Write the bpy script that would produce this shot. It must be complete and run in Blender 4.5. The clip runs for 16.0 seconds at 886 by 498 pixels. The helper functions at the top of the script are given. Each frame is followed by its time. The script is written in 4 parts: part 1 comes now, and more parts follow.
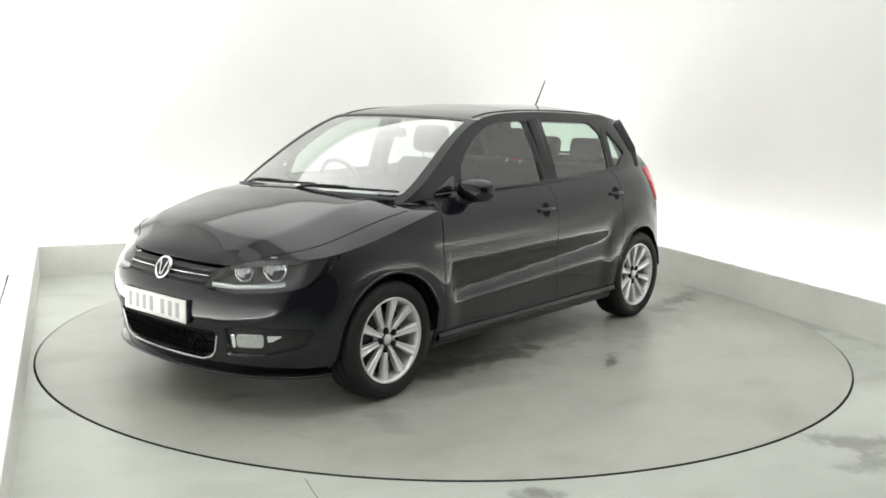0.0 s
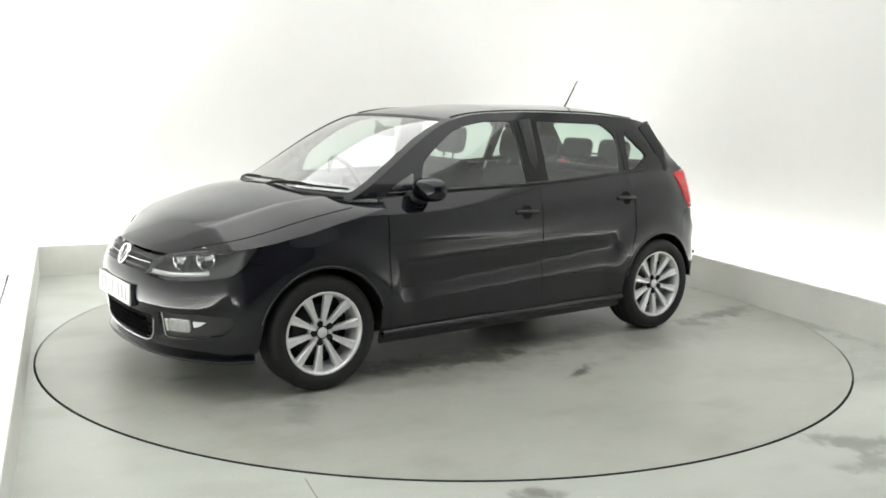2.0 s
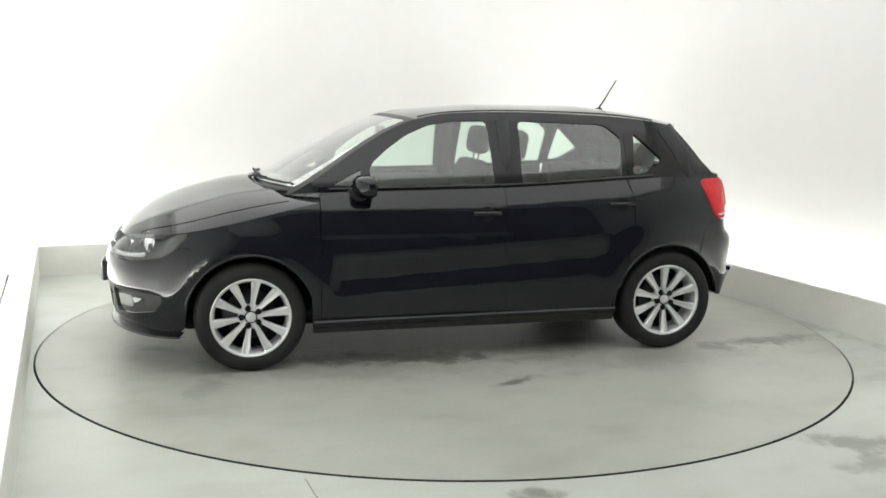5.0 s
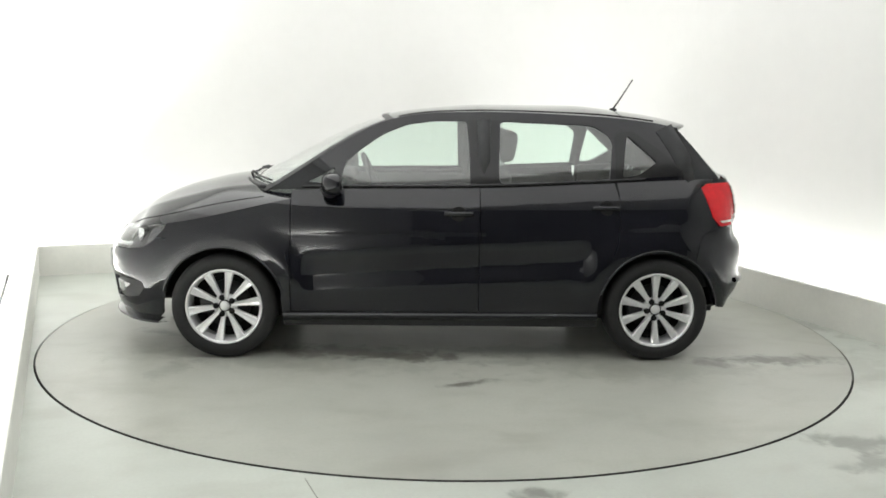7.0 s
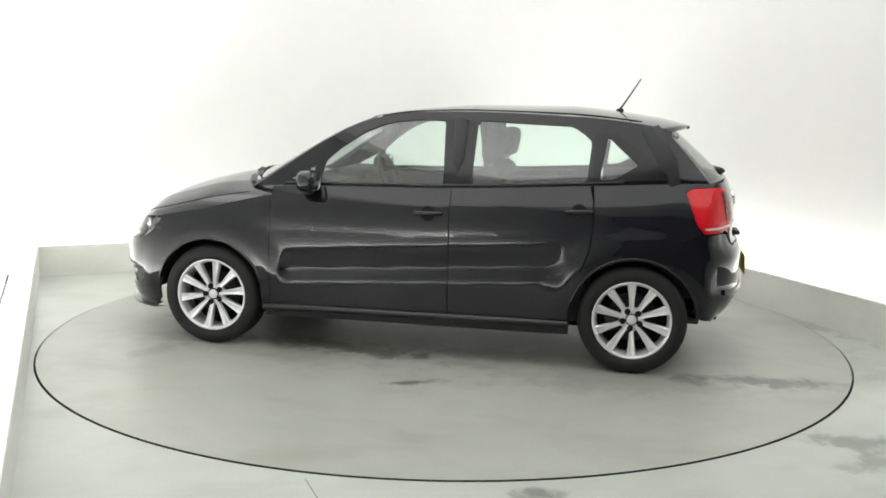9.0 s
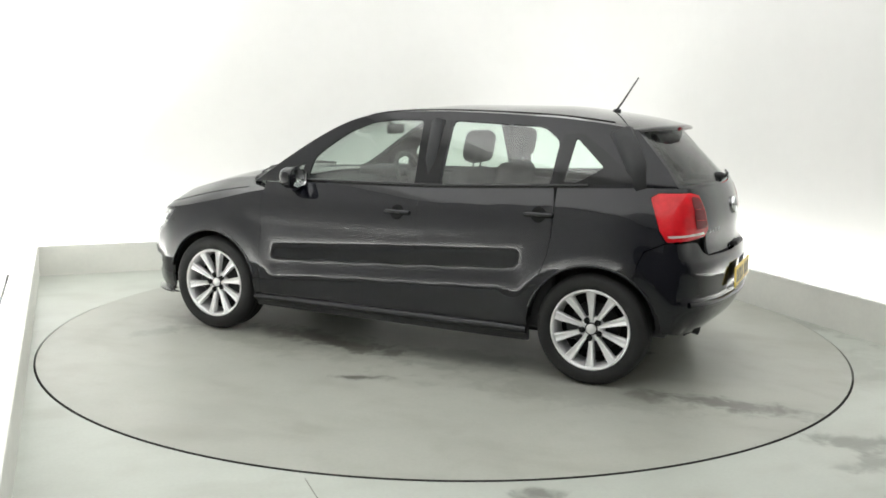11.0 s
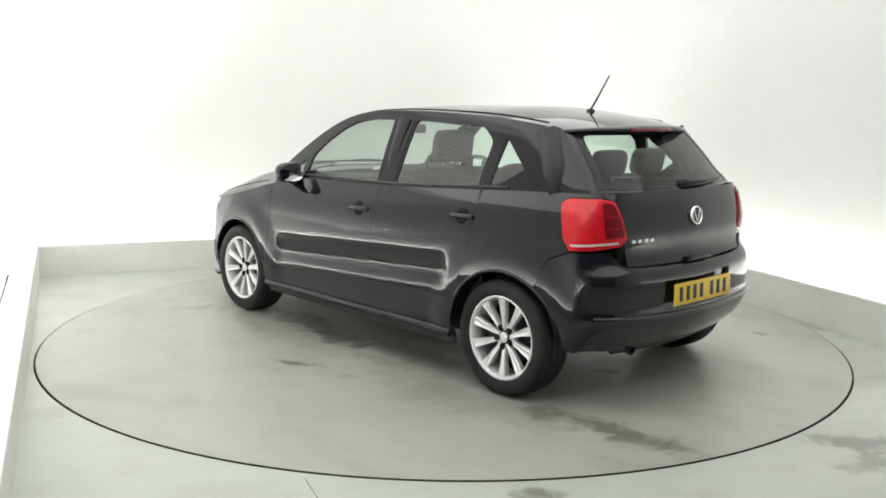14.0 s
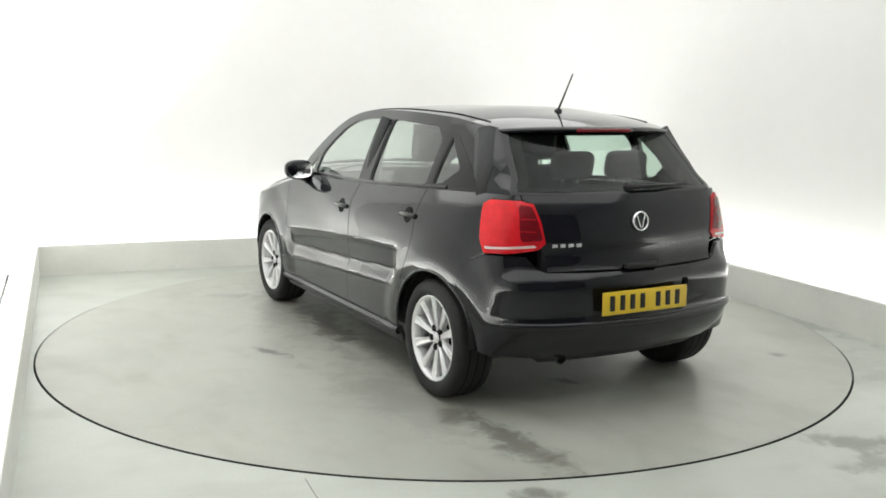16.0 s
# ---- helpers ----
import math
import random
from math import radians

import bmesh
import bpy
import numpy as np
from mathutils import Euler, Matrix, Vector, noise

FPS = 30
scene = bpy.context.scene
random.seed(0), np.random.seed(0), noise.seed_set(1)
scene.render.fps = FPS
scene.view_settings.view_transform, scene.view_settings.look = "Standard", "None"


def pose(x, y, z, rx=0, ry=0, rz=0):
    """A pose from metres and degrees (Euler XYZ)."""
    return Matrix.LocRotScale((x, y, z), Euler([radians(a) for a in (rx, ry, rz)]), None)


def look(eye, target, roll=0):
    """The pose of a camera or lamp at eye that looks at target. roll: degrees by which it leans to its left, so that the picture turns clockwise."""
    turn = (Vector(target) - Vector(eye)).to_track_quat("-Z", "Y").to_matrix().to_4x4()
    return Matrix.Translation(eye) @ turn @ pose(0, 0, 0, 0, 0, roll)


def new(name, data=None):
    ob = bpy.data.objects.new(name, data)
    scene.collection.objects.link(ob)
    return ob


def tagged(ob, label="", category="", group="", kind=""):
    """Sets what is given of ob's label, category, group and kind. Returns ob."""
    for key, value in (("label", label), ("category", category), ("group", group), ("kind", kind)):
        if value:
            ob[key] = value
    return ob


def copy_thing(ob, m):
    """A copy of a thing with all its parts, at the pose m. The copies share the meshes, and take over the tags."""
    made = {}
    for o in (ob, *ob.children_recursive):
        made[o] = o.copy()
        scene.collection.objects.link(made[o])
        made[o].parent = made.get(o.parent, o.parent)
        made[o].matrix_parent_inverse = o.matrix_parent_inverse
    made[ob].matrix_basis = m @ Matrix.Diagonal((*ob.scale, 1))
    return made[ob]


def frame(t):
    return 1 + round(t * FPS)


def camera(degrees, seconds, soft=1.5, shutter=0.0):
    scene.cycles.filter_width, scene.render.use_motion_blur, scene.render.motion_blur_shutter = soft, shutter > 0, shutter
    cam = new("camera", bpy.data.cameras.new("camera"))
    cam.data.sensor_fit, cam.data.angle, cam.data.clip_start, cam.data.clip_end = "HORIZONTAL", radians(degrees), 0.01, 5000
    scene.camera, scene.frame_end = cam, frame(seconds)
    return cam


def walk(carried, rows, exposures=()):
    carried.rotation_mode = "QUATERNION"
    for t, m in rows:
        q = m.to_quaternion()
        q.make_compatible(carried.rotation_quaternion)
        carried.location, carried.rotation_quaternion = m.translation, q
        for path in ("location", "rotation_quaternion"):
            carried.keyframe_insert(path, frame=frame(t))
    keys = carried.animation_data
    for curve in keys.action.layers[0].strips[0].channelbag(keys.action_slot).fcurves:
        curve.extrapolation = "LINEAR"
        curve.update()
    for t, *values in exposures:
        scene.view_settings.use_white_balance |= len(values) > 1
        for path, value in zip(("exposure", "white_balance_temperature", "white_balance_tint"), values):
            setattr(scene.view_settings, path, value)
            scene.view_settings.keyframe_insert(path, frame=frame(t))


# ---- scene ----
cam = camera(51.085, 16.0, soft=1.7)
EYE = Vector((0, 0, 1.492))
PITCH = radians(-9.272)
VIEW = look(EYE, EYE + Vector((0, math.cos(PITCH), math.sin(PITCH))), 1.013)
walk(cam, [(0, VIEW), (16, VIEW)])

# ---- light ----
EXPOSURE = -0.03
scene.view_settings.exposure = EXPOSURE
CENTRE = (0.0155, 5.918)
PIVOT = (0.018, 5.904)
HUB_OFF = (0.045, -0.080)
TURN = [(0, 229.66), (1.5, 219.27), (3.5, 205.16), (7, 182.15), (9, 168.59), (12.5, 143.80), (14.5, 129.66), (16, 119.02)]
world = bpy.data.worlds.new("world")
world.use_nodes = True
world.node_tree.nodes["Background"].inputs[0].default_value = (0.9, 0.95, 1, 1)
world.node_tree.nodes["Background"].inputs[1].default_value = 0.05
scene.world = world

# the booth's own axes: A runs along the back wall, B away from the camera
EA, EB = Vector((0.926, 0.378, 0)), Vector((-0.378, 0.926, 0))
BOOTH = Matrix(((EA.x, EB.x, 0, 0), (EA.y, EB.y, 0, 0), (0, 0, 1, 0), (0, 0, 0, 1)))
A_LEFT, A_RIGHT, B_BACK, CEIL = -0.238, 4.725, 8.10, 3.3


def area(name, loc, size, power, aim, colour=(1, 1, 1)):
    lamp = bpy.data.lights.new(name, "AREA")
    lamp.shape, lamp.size, lamp.size_y, lamp.energy, lamp.color = "RECTANGLE", size[0], size[1], power, colour
    ob = new(name, lamp)
    ob.matrix_world = BOOTH @ Matrix.Translation(loc) @ aim
    return ob


DOWN = Matrix.Identity(4)
UP = pose(0, 0, 0, 180)
area("ceiling_softbox_light", (2.25, 4.75, CEIL - 0.06), (5.0, 6.8), 108, DOWN, (1, 1, 1))
area("trough_light_back", (2.3, B_BACK + 0.245, 0.03), (5.2, 0.09), 44, UP, (0.99, 1, 0.995))
area("trough_light_right", (A_RIGHT + 0.245, 4.9, 0.03), (0.09, 6.4), 62, UP, (0.99, 1, 0.995))
area("trough_light_left", (A_LEFT - 0.215, 4.5, 0.03), (0.09, 7.2), 170, UP, (0.99, 1, 0.995))


# ---- materials ----
def material(name, colour, rough=0.5, metal=0.0, vary=0.0, scale=8.0, bump=0.0, coat=0.0, second=None, ior=1.45, spec=0.5):
    m = bpy.data.materials.new(name)
    m.use_nodes = True
    nt = m.node_tree
    b = nt.nodes["Principled BSDF"]
    b.inputs["Base Color"].default_value = (*colour, 1)
    b.inputs["Roughness"].default_value = rough
    b.inputs["Metallic"].default_value = metal
    b.inputs["IOR"].default_value = ior
    b.inputs["Specular IOR Level"].default_value = spec
    if coat:
        b.inputs["Coat Weight"].default_value = coat
        b.inputs["Coat Roughness"].default_value = 0.03
        b.inputs["Coat IOR"].default_value = 1.49
    if vary or bump:
        co = nt.nodes.new("ShaderNodeTexCoord")
        n1 = nt.nodes.new("ShaderNodeTexNoise")
        n1.inputs["Scale"].default_value, n1.inputs["Detail"].default_value = scale, 6
        n2 = nt.nodes.new("ShaderNodeTexNoise")
        n2.inputs["Scale"].default_value, n2.inputs["Detail"].default_value = scale * 14, 4
        nt.links.new(co.outputs["Object"], n1.inputs["Vector"])
        nt.links.new(co.outputs["Object"], n2.inputs["Vector"])
        if vary:
            add = nt.nodes.new("ShaderNodeMath")
            add.operation = "MULTIPLY_ADD"
            add.inputs[1].default_value = 0.35
            nt.links.new(n2.outputs["Fac"], add.inputs[0])
            nt.links.new(n1.outputs["Fac"], add.inputs[2])
            ramp = nt.nodes.new("ShaderNodeMapRange")
            ramp.inputs["From Min"].default_value, ramp.inputs["From Max"].default_value = 0.45, 0.95
            nt.links.new(add.outputs[0], ramp.inputs["Value"])
            mix = nt.nodes.new("ShaderNodeMix")
            mix.data_type = "RGBA"
            other = second or tuple(c * (1 - vary) for c in colour)
            mix.inputs["A"].default_value, mix.inputs["B"].default_value = (*colour, 1), (*other, 1)
            nt.links.new(ramp.outputs[0], mix.inputs["Factor"])
            nt.links.new(mix.outputs["Result"], b.inputs["Base Color"])
        if bump:
            bp = nt.nodes.new("ShaderNodeBump")
            bp.inputs["Strength"].default_value, bp.inputs["Distance"].default_value = bump, 0.002
            nt.links.new(n2.outputs["Fac"], bp.inputs["Height"])
            nt.links.new(bp.outputs[0], b.inputs["Normal"])
    return m


def glass(name, tint, gloss=1.0, least=0.12):
    m = bpy.data.materials.new(name)
    m.use_nodes = True
    nt = m.node_tree
    nt.nodes.remove(nt.nodes["Principled BSDF"])
    tr, gl, lw, pw, ma, mx = (nt.nodes.new("ShaderNode" + k) for k in ("BsdfTransparent", "BsdfGlossy", "LayerWeight", "Math", "Math", "MixShader"))
    tr.inputs[0].default_value = (*tint, 1)
    gl.inputs["Color"].default_value = (gloss, gloss, gloss, 1)
    gl.inputs["Roughness"].default_value = 0.02
    lw.inputs["Blend"].default_value = 0.5
    pw.operation, ma.operation = "POWER", "MULTIPLY_ADD"
    pw.inputs[1].default_value = 4.0
    ma.inputs[1].default_value, ma.inputs[2].default_value = 0.9, least
    nt.links.new(lw.outputs["Facing"], pw.inputs[0])
    nt.links.new(pw.outputs[0], ma.inputs[0])
    nt.links.new(ma.outputs[0], mx.inputs[0])
    nt.links.new(tr.outputs[0], mx.inputs[1])
    nt.links.new(gl.outputs[0], mx.inputs[2])
    nt.links.new(mx.outputs[0], nt.nodes["Material Output"].inputs["Surface"])
    return m


def concrete(name, base, stain, marks=0.5, patches=()):
    """Painted screed: broad clouds, fine grain, dark scuffs, darker strips, and damp patches that change the gloss."""
    m = bpy.data.materials.new(name)
    m.use_nodes = True
    nt = m.node_tree
    b = nt.nodes["Principled BSDF"]
    co = nt.nodes.new("ShaderNodeTexCoord")

    def tex(scale, detail, distort=0.0, rough=0.55, stretch=None):
        n = nt.nodes.new("ShaderNodeTexNoise")
        n.inputs["Scale"].default_value, n.inputs["Detail"].default_value = scale, detail
        n.inputs["Distortion"].default_value, n.inputs["Roughness"].default_value = distort, rough
        src = co.outputs["Object"]
        if stretch:
            mp = nt.nodes.new("ShaderNodeMapping")
            mp.inputs["Scale"].default_value = stretch
            nt.links.new(src, mp.inputs["Vector"])
            src = mp.outputs[0]
        nt.links.new(src, n.inputs["Vector"])
        return n.outputs["Fac"]

    def ramp(value, lo, hi, top=1.0):
        r = nt.nodes.new("ShaderNodeMapRange")
        r.interpolation_type = "SMOOTHSTEP"
        r.inputs["From Min"].default_value, r.inputs["From Max"].default_value, r.inputs["To Max"].default_value = lo, hi, top
        nt.links.new(value, r.inputs["Value"])
        return r.outputs[0]

    def mix(fac, a, c):
        x = nt.nodes.new("ShaderNodeMix")
        x.data_type = "RGBA"
        nt.links.new(fac, x.inputs["Factor"])
        for key, v in (("A", a), ("B", c)):
            if isinstance(v, tuple):
                x.inputs[key].default_value = (*v, 1)
            else:
                nt.links.new(v, x.inputs[key])
        return x.outputs["Result"]

    c = mix(ramp(tex(0.7, 4), 0.35, 0.7), base, tuple(v * 0.86 for v in base))
    c = mix(ramp(tex(60, 3), 0.3, 0.8, 0.25), c, tuple(v * 0.75 for v in base))
    c = mix(ramp(tex(1.9, 2.5, 0.3, 0.5, (1, 1.8, 1)), 0.46, 0.80, marks), c, stain)
    c = mix(ramp(tex(5.0, 3, 0.2, 0.5), 0.50, 0.80, marks * 0.4), c, stain)
    # single stains and broader darker strips, each an ellipse frayed by noise
    fray = tex(8, 3.5, 0.5, 0.6)
    wet = None
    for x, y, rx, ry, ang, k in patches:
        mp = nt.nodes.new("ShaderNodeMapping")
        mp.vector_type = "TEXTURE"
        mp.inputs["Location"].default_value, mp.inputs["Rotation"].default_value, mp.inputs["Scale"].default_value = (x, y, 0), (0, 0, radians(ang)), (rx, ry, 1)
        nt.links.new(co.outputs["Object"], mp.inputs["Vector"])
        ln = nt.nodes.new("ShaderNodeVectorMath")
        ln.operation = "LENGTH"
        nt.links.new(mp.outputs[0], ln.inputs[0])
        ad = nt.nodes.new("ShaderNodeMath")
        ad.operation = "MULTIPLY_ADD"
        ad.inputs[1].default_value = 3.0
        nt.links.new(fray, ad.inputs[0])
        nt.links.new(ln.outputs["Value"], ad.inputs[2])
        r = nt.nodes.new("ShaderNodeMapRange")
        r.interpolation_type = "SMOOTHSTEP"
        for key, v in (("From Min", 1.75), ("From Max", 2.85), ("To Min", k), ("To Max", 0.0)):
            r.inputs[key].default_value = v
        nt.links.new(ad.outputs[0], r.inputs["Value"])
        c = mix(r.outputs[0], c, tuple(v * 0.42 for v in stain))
    nt.links.new(c, b.inputs["Base Color"])
    r = nt.nodes.new("ShaderNodeMapRange")
    r.inputs["To Min"].default_value, r.inputs["To Max"].default_value = 0.24, 0.48
    nt.links.new(tex(1.7, 5), r.inputs["Value"])
    nt.links.new(r.outputs[0], b.inputs["Roughness"])
    bp = nt.nodes.new("ShaderNodeBump")
    bp.inputs["Strength"].default_value, bp.inputs["Distance"].default_value = 0.12, 0.002
    nt.links.new(tex(35, 4), bp.inputs["Height"])
    nt.links.new(bp.outputs[0], b.inputs["Normal"])
    return m


# two broad darker strips along the car's left side, then single stains
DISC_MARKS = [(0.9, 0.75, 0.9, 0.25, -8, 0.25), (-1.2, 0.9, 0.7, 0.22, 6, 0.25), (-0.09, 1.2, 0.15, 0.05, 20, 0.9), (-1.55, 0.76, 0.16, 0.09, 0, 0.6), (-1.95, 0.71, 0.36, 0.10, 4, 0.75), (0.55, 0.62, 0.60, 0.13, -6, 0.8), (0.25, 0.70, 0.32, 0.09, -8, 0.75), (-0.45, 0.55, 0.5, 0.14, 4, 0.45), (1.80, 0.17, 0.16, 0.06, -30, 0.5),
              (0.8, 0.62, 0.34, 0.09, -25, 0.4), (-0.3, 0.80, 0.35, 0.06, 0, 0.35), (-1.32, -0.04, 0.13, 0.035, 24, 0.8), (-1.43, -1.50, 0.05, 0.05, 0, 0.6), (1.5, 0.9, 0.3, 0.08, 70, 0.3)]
FLOOR_MARKS = [(3.20, 2.98, 0.20, 0.10, -30, 0.6), (3.10, 2.75, 0.16, 0.07, 10, 0.5), (1.62, 2.97, 0.09, 0.06, -20, 0.75), (4.66, 5.2, 0.07, 0.9, 0, 0.4), (4.5, 6.1, 0.25, 0.3, 0, 0.3), (4.2, 3.9, 0.3, 0.5, 0, 0.2)]
M = {
    "floor": concrete("painted_floor", (0.50, 0.53, 0.48), (0.27, 0.265, 0.225), 0.30, FLOOR_MARKS),
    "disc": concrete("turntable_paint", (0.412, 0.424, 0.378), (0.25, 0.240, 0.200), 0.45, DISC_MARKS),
    "wall": material("white_wall_paint", (0.82, 0.82, 0.80), 0.75, vary=0.05, scale=0.8, bump=0.05),
    "kerb": material("grey_kerb_paint", (0.79, 0.79, 0.74), 0.6, vary=0.12, scale=2.5, bump=0.1),
    "dark_wall": material("unseen_wall_grey", (0.20, 0.20, 0.205), 0.8, vary=0.3, scale=1),
    "groove": material("groove_rubber", (0.02, 0.02, 0.018), 0.8, vary=0.2, scale=20),
    "stain": material("oily_stain", (0.13, 0.125, 0.105), 0.3, vary=0.4, scale=9, second=(0.22, 0.215, 0.185)),
    "paint": material("black_car_paint", (0.0042, 0.0046, 0.0080), 0.40, vary=0.25, scale=30, coat=1.0, spec=0.04),
    "black": material("black_plastic", (0.012, 0.012, 0.013), 0.45, vary=0.3, scale=40, bump=0.15),
    "gloss_black": material("gloss_black_trim", (0.006, 0.006, 0.007), 0.12, vary=0.1, scale=40),
    "gap": material("dark_gap", (0.004, 0.004, 0.004), 0.9, vary=0.2, scale=30),
    "rubber": material("tyre_rubber", (0.009, 0.009, 0.0095), 0.68, vary=0.35, scale=25, bump=0.3),
    "alloy": material("silver_alloy", (0.74, 0.74, 0.75), 0.30, 0.45, vary=0.10, scale=30),
    "dark_alloy": material("brake_iron", (0.05, 0.05, 0.05), 0.5, 0.6, vary=0.3, scale=20),
    "chrome": material("bright_chrome", (0.82, 0.83, 0.84), 0.10, 1.0, vary=0.05, scale=40),
    "dull_chrome": material("dull_chrome", (0.55, 0.56, 0.57), 0.28, 0.9, vary=0.08, scale=40),
    "red": material("red_lamp_plastic", (0.66, 0.010, 0.018), 0.12, vary=0.25, scale=25, coat=0.4, spec=0.3),
    "dark_red": material("dark_red_lamp", (0.19, 0.004, 0.010), 0.12, vary=0.4, scale=25, coat=0.4, spec=0.3),
    "clear_red": material("pale_lamp_plastic", (0.72, 0.55, 0.54), 0.15, vary=0.1, scale=25, coat=1.0),
    "lamp_inside": material("headlamp_housing", (0.09, 0.09, 0.095), 0.30, 0.5, vary=0.2, scale=30),
    "lens": material("fog_lens", (0.52, 0.53, 0.53), 0.25, 0.5, vary=0.25, scale=60),
    "plate_w": material("white_plate", (0.60, 0.60, 0.585), 0.35, vary=0.05, scale=30),
    "plate_y": material("yellow_plate", (0.72, 0.50, 0.03), 0.35, vary=0.08, scale=30),
    "ink": material("black_print", (0.01, 0.01, 0.01), 0.5, vary=0.1, scale=30),
    "grey_ink": material("grey_print", (0.30, 0.30, 0.30), 0.5, vary=0.1, scale=30),
    "cloth": material("dark_seat_cloth", (0.035, 0.036, 0.04), 0.9, vary=0.3, scale=9, bump=0.15),
    "cabin": material("dark_cabin_plastic", (0.030, 0.031, 0.033), 0.65, vary=0.2, scale=8, bump=0.08),
    "glass": glass("green_tinted_glass", (0.80, 0.90, 0.84)),
    "screen_glass": glass("windscreen_glass", (0.84, 0.92, 0.87), 1.0, 0.23),
    "dark_glass": glass("tinted_rear_glass", (0.66, 0.76, 0.70), 0.8, 0.025),
    "clear": glass("clear_lamp_cover", (0.92, 0.93, 0.93), 1.0, 0.06),
    "mirror": material("mirror_silver", (0.85, 0.86, 0.87), 0.02, 1.0, vary=0.02, scale=5),
}


# ---- builders ----
def mesh_of(name, verts, faces, mat, normals=None, smooth=True):
    me = bpy.data.meshes.new(name)
    me.from_pydata([tuple(v) for v in verts], [], faces)
    me.materials.append(M[mat])
    me.polygons.foreach_set("use_smooth", [smooth] * len(me.polygons))
    if normals is not None:
        me.normals_split_custom_set_from_vertices([tuple(n) for n in normals])
    me.update()
    return me


def put(name, me, parent=None, label="", m=None):
    ob = new(name, me)
    if parent is not None:
        ob.parent = parent
    if m is not None:
        ob.matrix_basis = m
    if label:
        ob["label"] = label
    return ob


def part(name, bm, mat, parent, label="", m=None, smooth=True):
    me = bpy.data.meshes.new(name)
    bm.to_mesh(me)
    bm.free()
    me.materials.append(M[mat])
    me.polygons.foreach_set("use_smooth", [smooth] * len(me.polygons))
    return put(name, me, parent, label, m)


def box_bm(lo, hi, bevel=0.0, seg=2, bm=None):
    bm = bm or bmesh.new()
    made = bmesh.ops.create_cube(bm, size=1)["verts"]
    for v in made:
        v.co = Vector([lo[i] + (v.co[i] + 0.5) * (hi[i] - lo[i]) for i in range(3)])
    if bevel:
        es = list({e for v in made for e in v.link_edges})
        bmesh.ops.bevel(bm, geom=es, offset=bevel, segments=seg, affect="EDGES", profile=0.5)
    return bm


def tube_bm(points, r, n=8, bm=None, taper=None):
    bm = bm or bmesh.new()
    pts = [Vector(q) for q in points]
    rings = []
    for i, q in enumerate(pts):
        d = (pts[min(i + 1, len(pts) - 1)] - pts[max(i - 1, 0)]).normalized()
        side = d.cross(Vector((0, 0, 1)) if abs(d.z) < 0.9 else Vector((0, 1, 0))).normalized()
        up = side.cross(d)
        k = r * (1 if taper is None else 1 + (taper - 1) * i / (len(pts) - 1))
        rings.append([bm.verts.new(q + k * (math.cos(a) * side + math.sin(a) * up)) for a in (2 * math.pi * j / n for j in range(n))])
    for a, b in zip(rings, rings[1:]):
        for j in range(n):
            bm.faces.new((a[j], a[(j + 1) % n], b[(j + 1) % n], b[j]))
    bm.faces.new(rings[0][::-1])
    bm.faces.new(rings[-1])
    return bm


def lathe_bm(profile, n=48, bm=None):
    """profile of (radius, along y), turned about the y axis."""
    bm = bm or bmesh.new()
    rings = [[bm.verts.new((r * math.cos(a), y, r * math.sin(a))) for a in (2 * math.pi * j / n for j in range(n))] for r, y in profile]
    for a, b in zip(rings, rings[1:]):
        for j in range(n):
            bm.faces.new((a[j], b[j], b[(j + 1) % n], a[(j + 1) % n]))
    return bm


def pchip(xs, ys):
    xs, ys = np.array(xs, float), np.array(ys, float)
    if xs[0] > xs[-1]:
        xs, ys = xs[::-1], ys[::-1]
    h, d = np.diff(xs), np.diff(ys) / np.diff(xs)
    m = np.zeros(len(xs))
    m[0], m[-1] = d[0], d[-1]
    for i in range(1, len(xs) - 1):
        if d[i - 1] * d[i] > 0:
            w1, w2 = 2 * h[i] + h[i - 1], h[i] + 2 * h[i - 1]
            m[i] = (w1 + w2) / (w1 / d[i - 1] + w2 / d[i])

    def f(x):
        x = np.clip(np.asarray(x, float), xs[0], xs[-1])
        i = np.clip(np.searchsorted(xs, x) - 1, 0, len(xs) - 2)
        t = (x - xs[i]) / h[i]
        return ((1 + 2 * t) * (1 - t) ** 2 * ys[i] + t * (1 - t) ** 2 * h[i] * m[i] + t * t * (3 - 2 * t) * ys[i + 1] + t * t * (t - 1) * h[i] * m[i + 1])
    return f


def sstep(a, b, x):
    t = np.clip((np.asarray(x, float) - a) / (b - a), 0, 1)
    return t * t * (3 - 2 * t)


def inside(poly, q):
    """Which points q (n, 2) lie in the polygon."""
    poly = np.asarray(poly, float)
    a, b = poly, np.roll(poly, -1, 0)
    x, y = q[:, 0:1], q[:, 1:2]
    with np.errstate(divide="ignore", invalid="ignore"):
        hit = ((a[:, 1] > y) != (b[:, 1] > y)) & (x < (b[:, 0] - a[:, 0]) * (y - a[:, 1]) / (b[:, 1] - a[:, 1]) + a[:, 0])
    return hit.sum(1) % 2 == 1


def resample(poly, step):
    out = []
    n = len(poly)
    for i in range(n):
        a, b = np.array(poly[i], float), np.array(poly[(i + 1) % n], float)
        k = max(1, int(math.ceil(np.linalg.norm(b - a) / step)))
        out += [a + (b - a) * j / k for j in range(k)]
    return np.array(out)


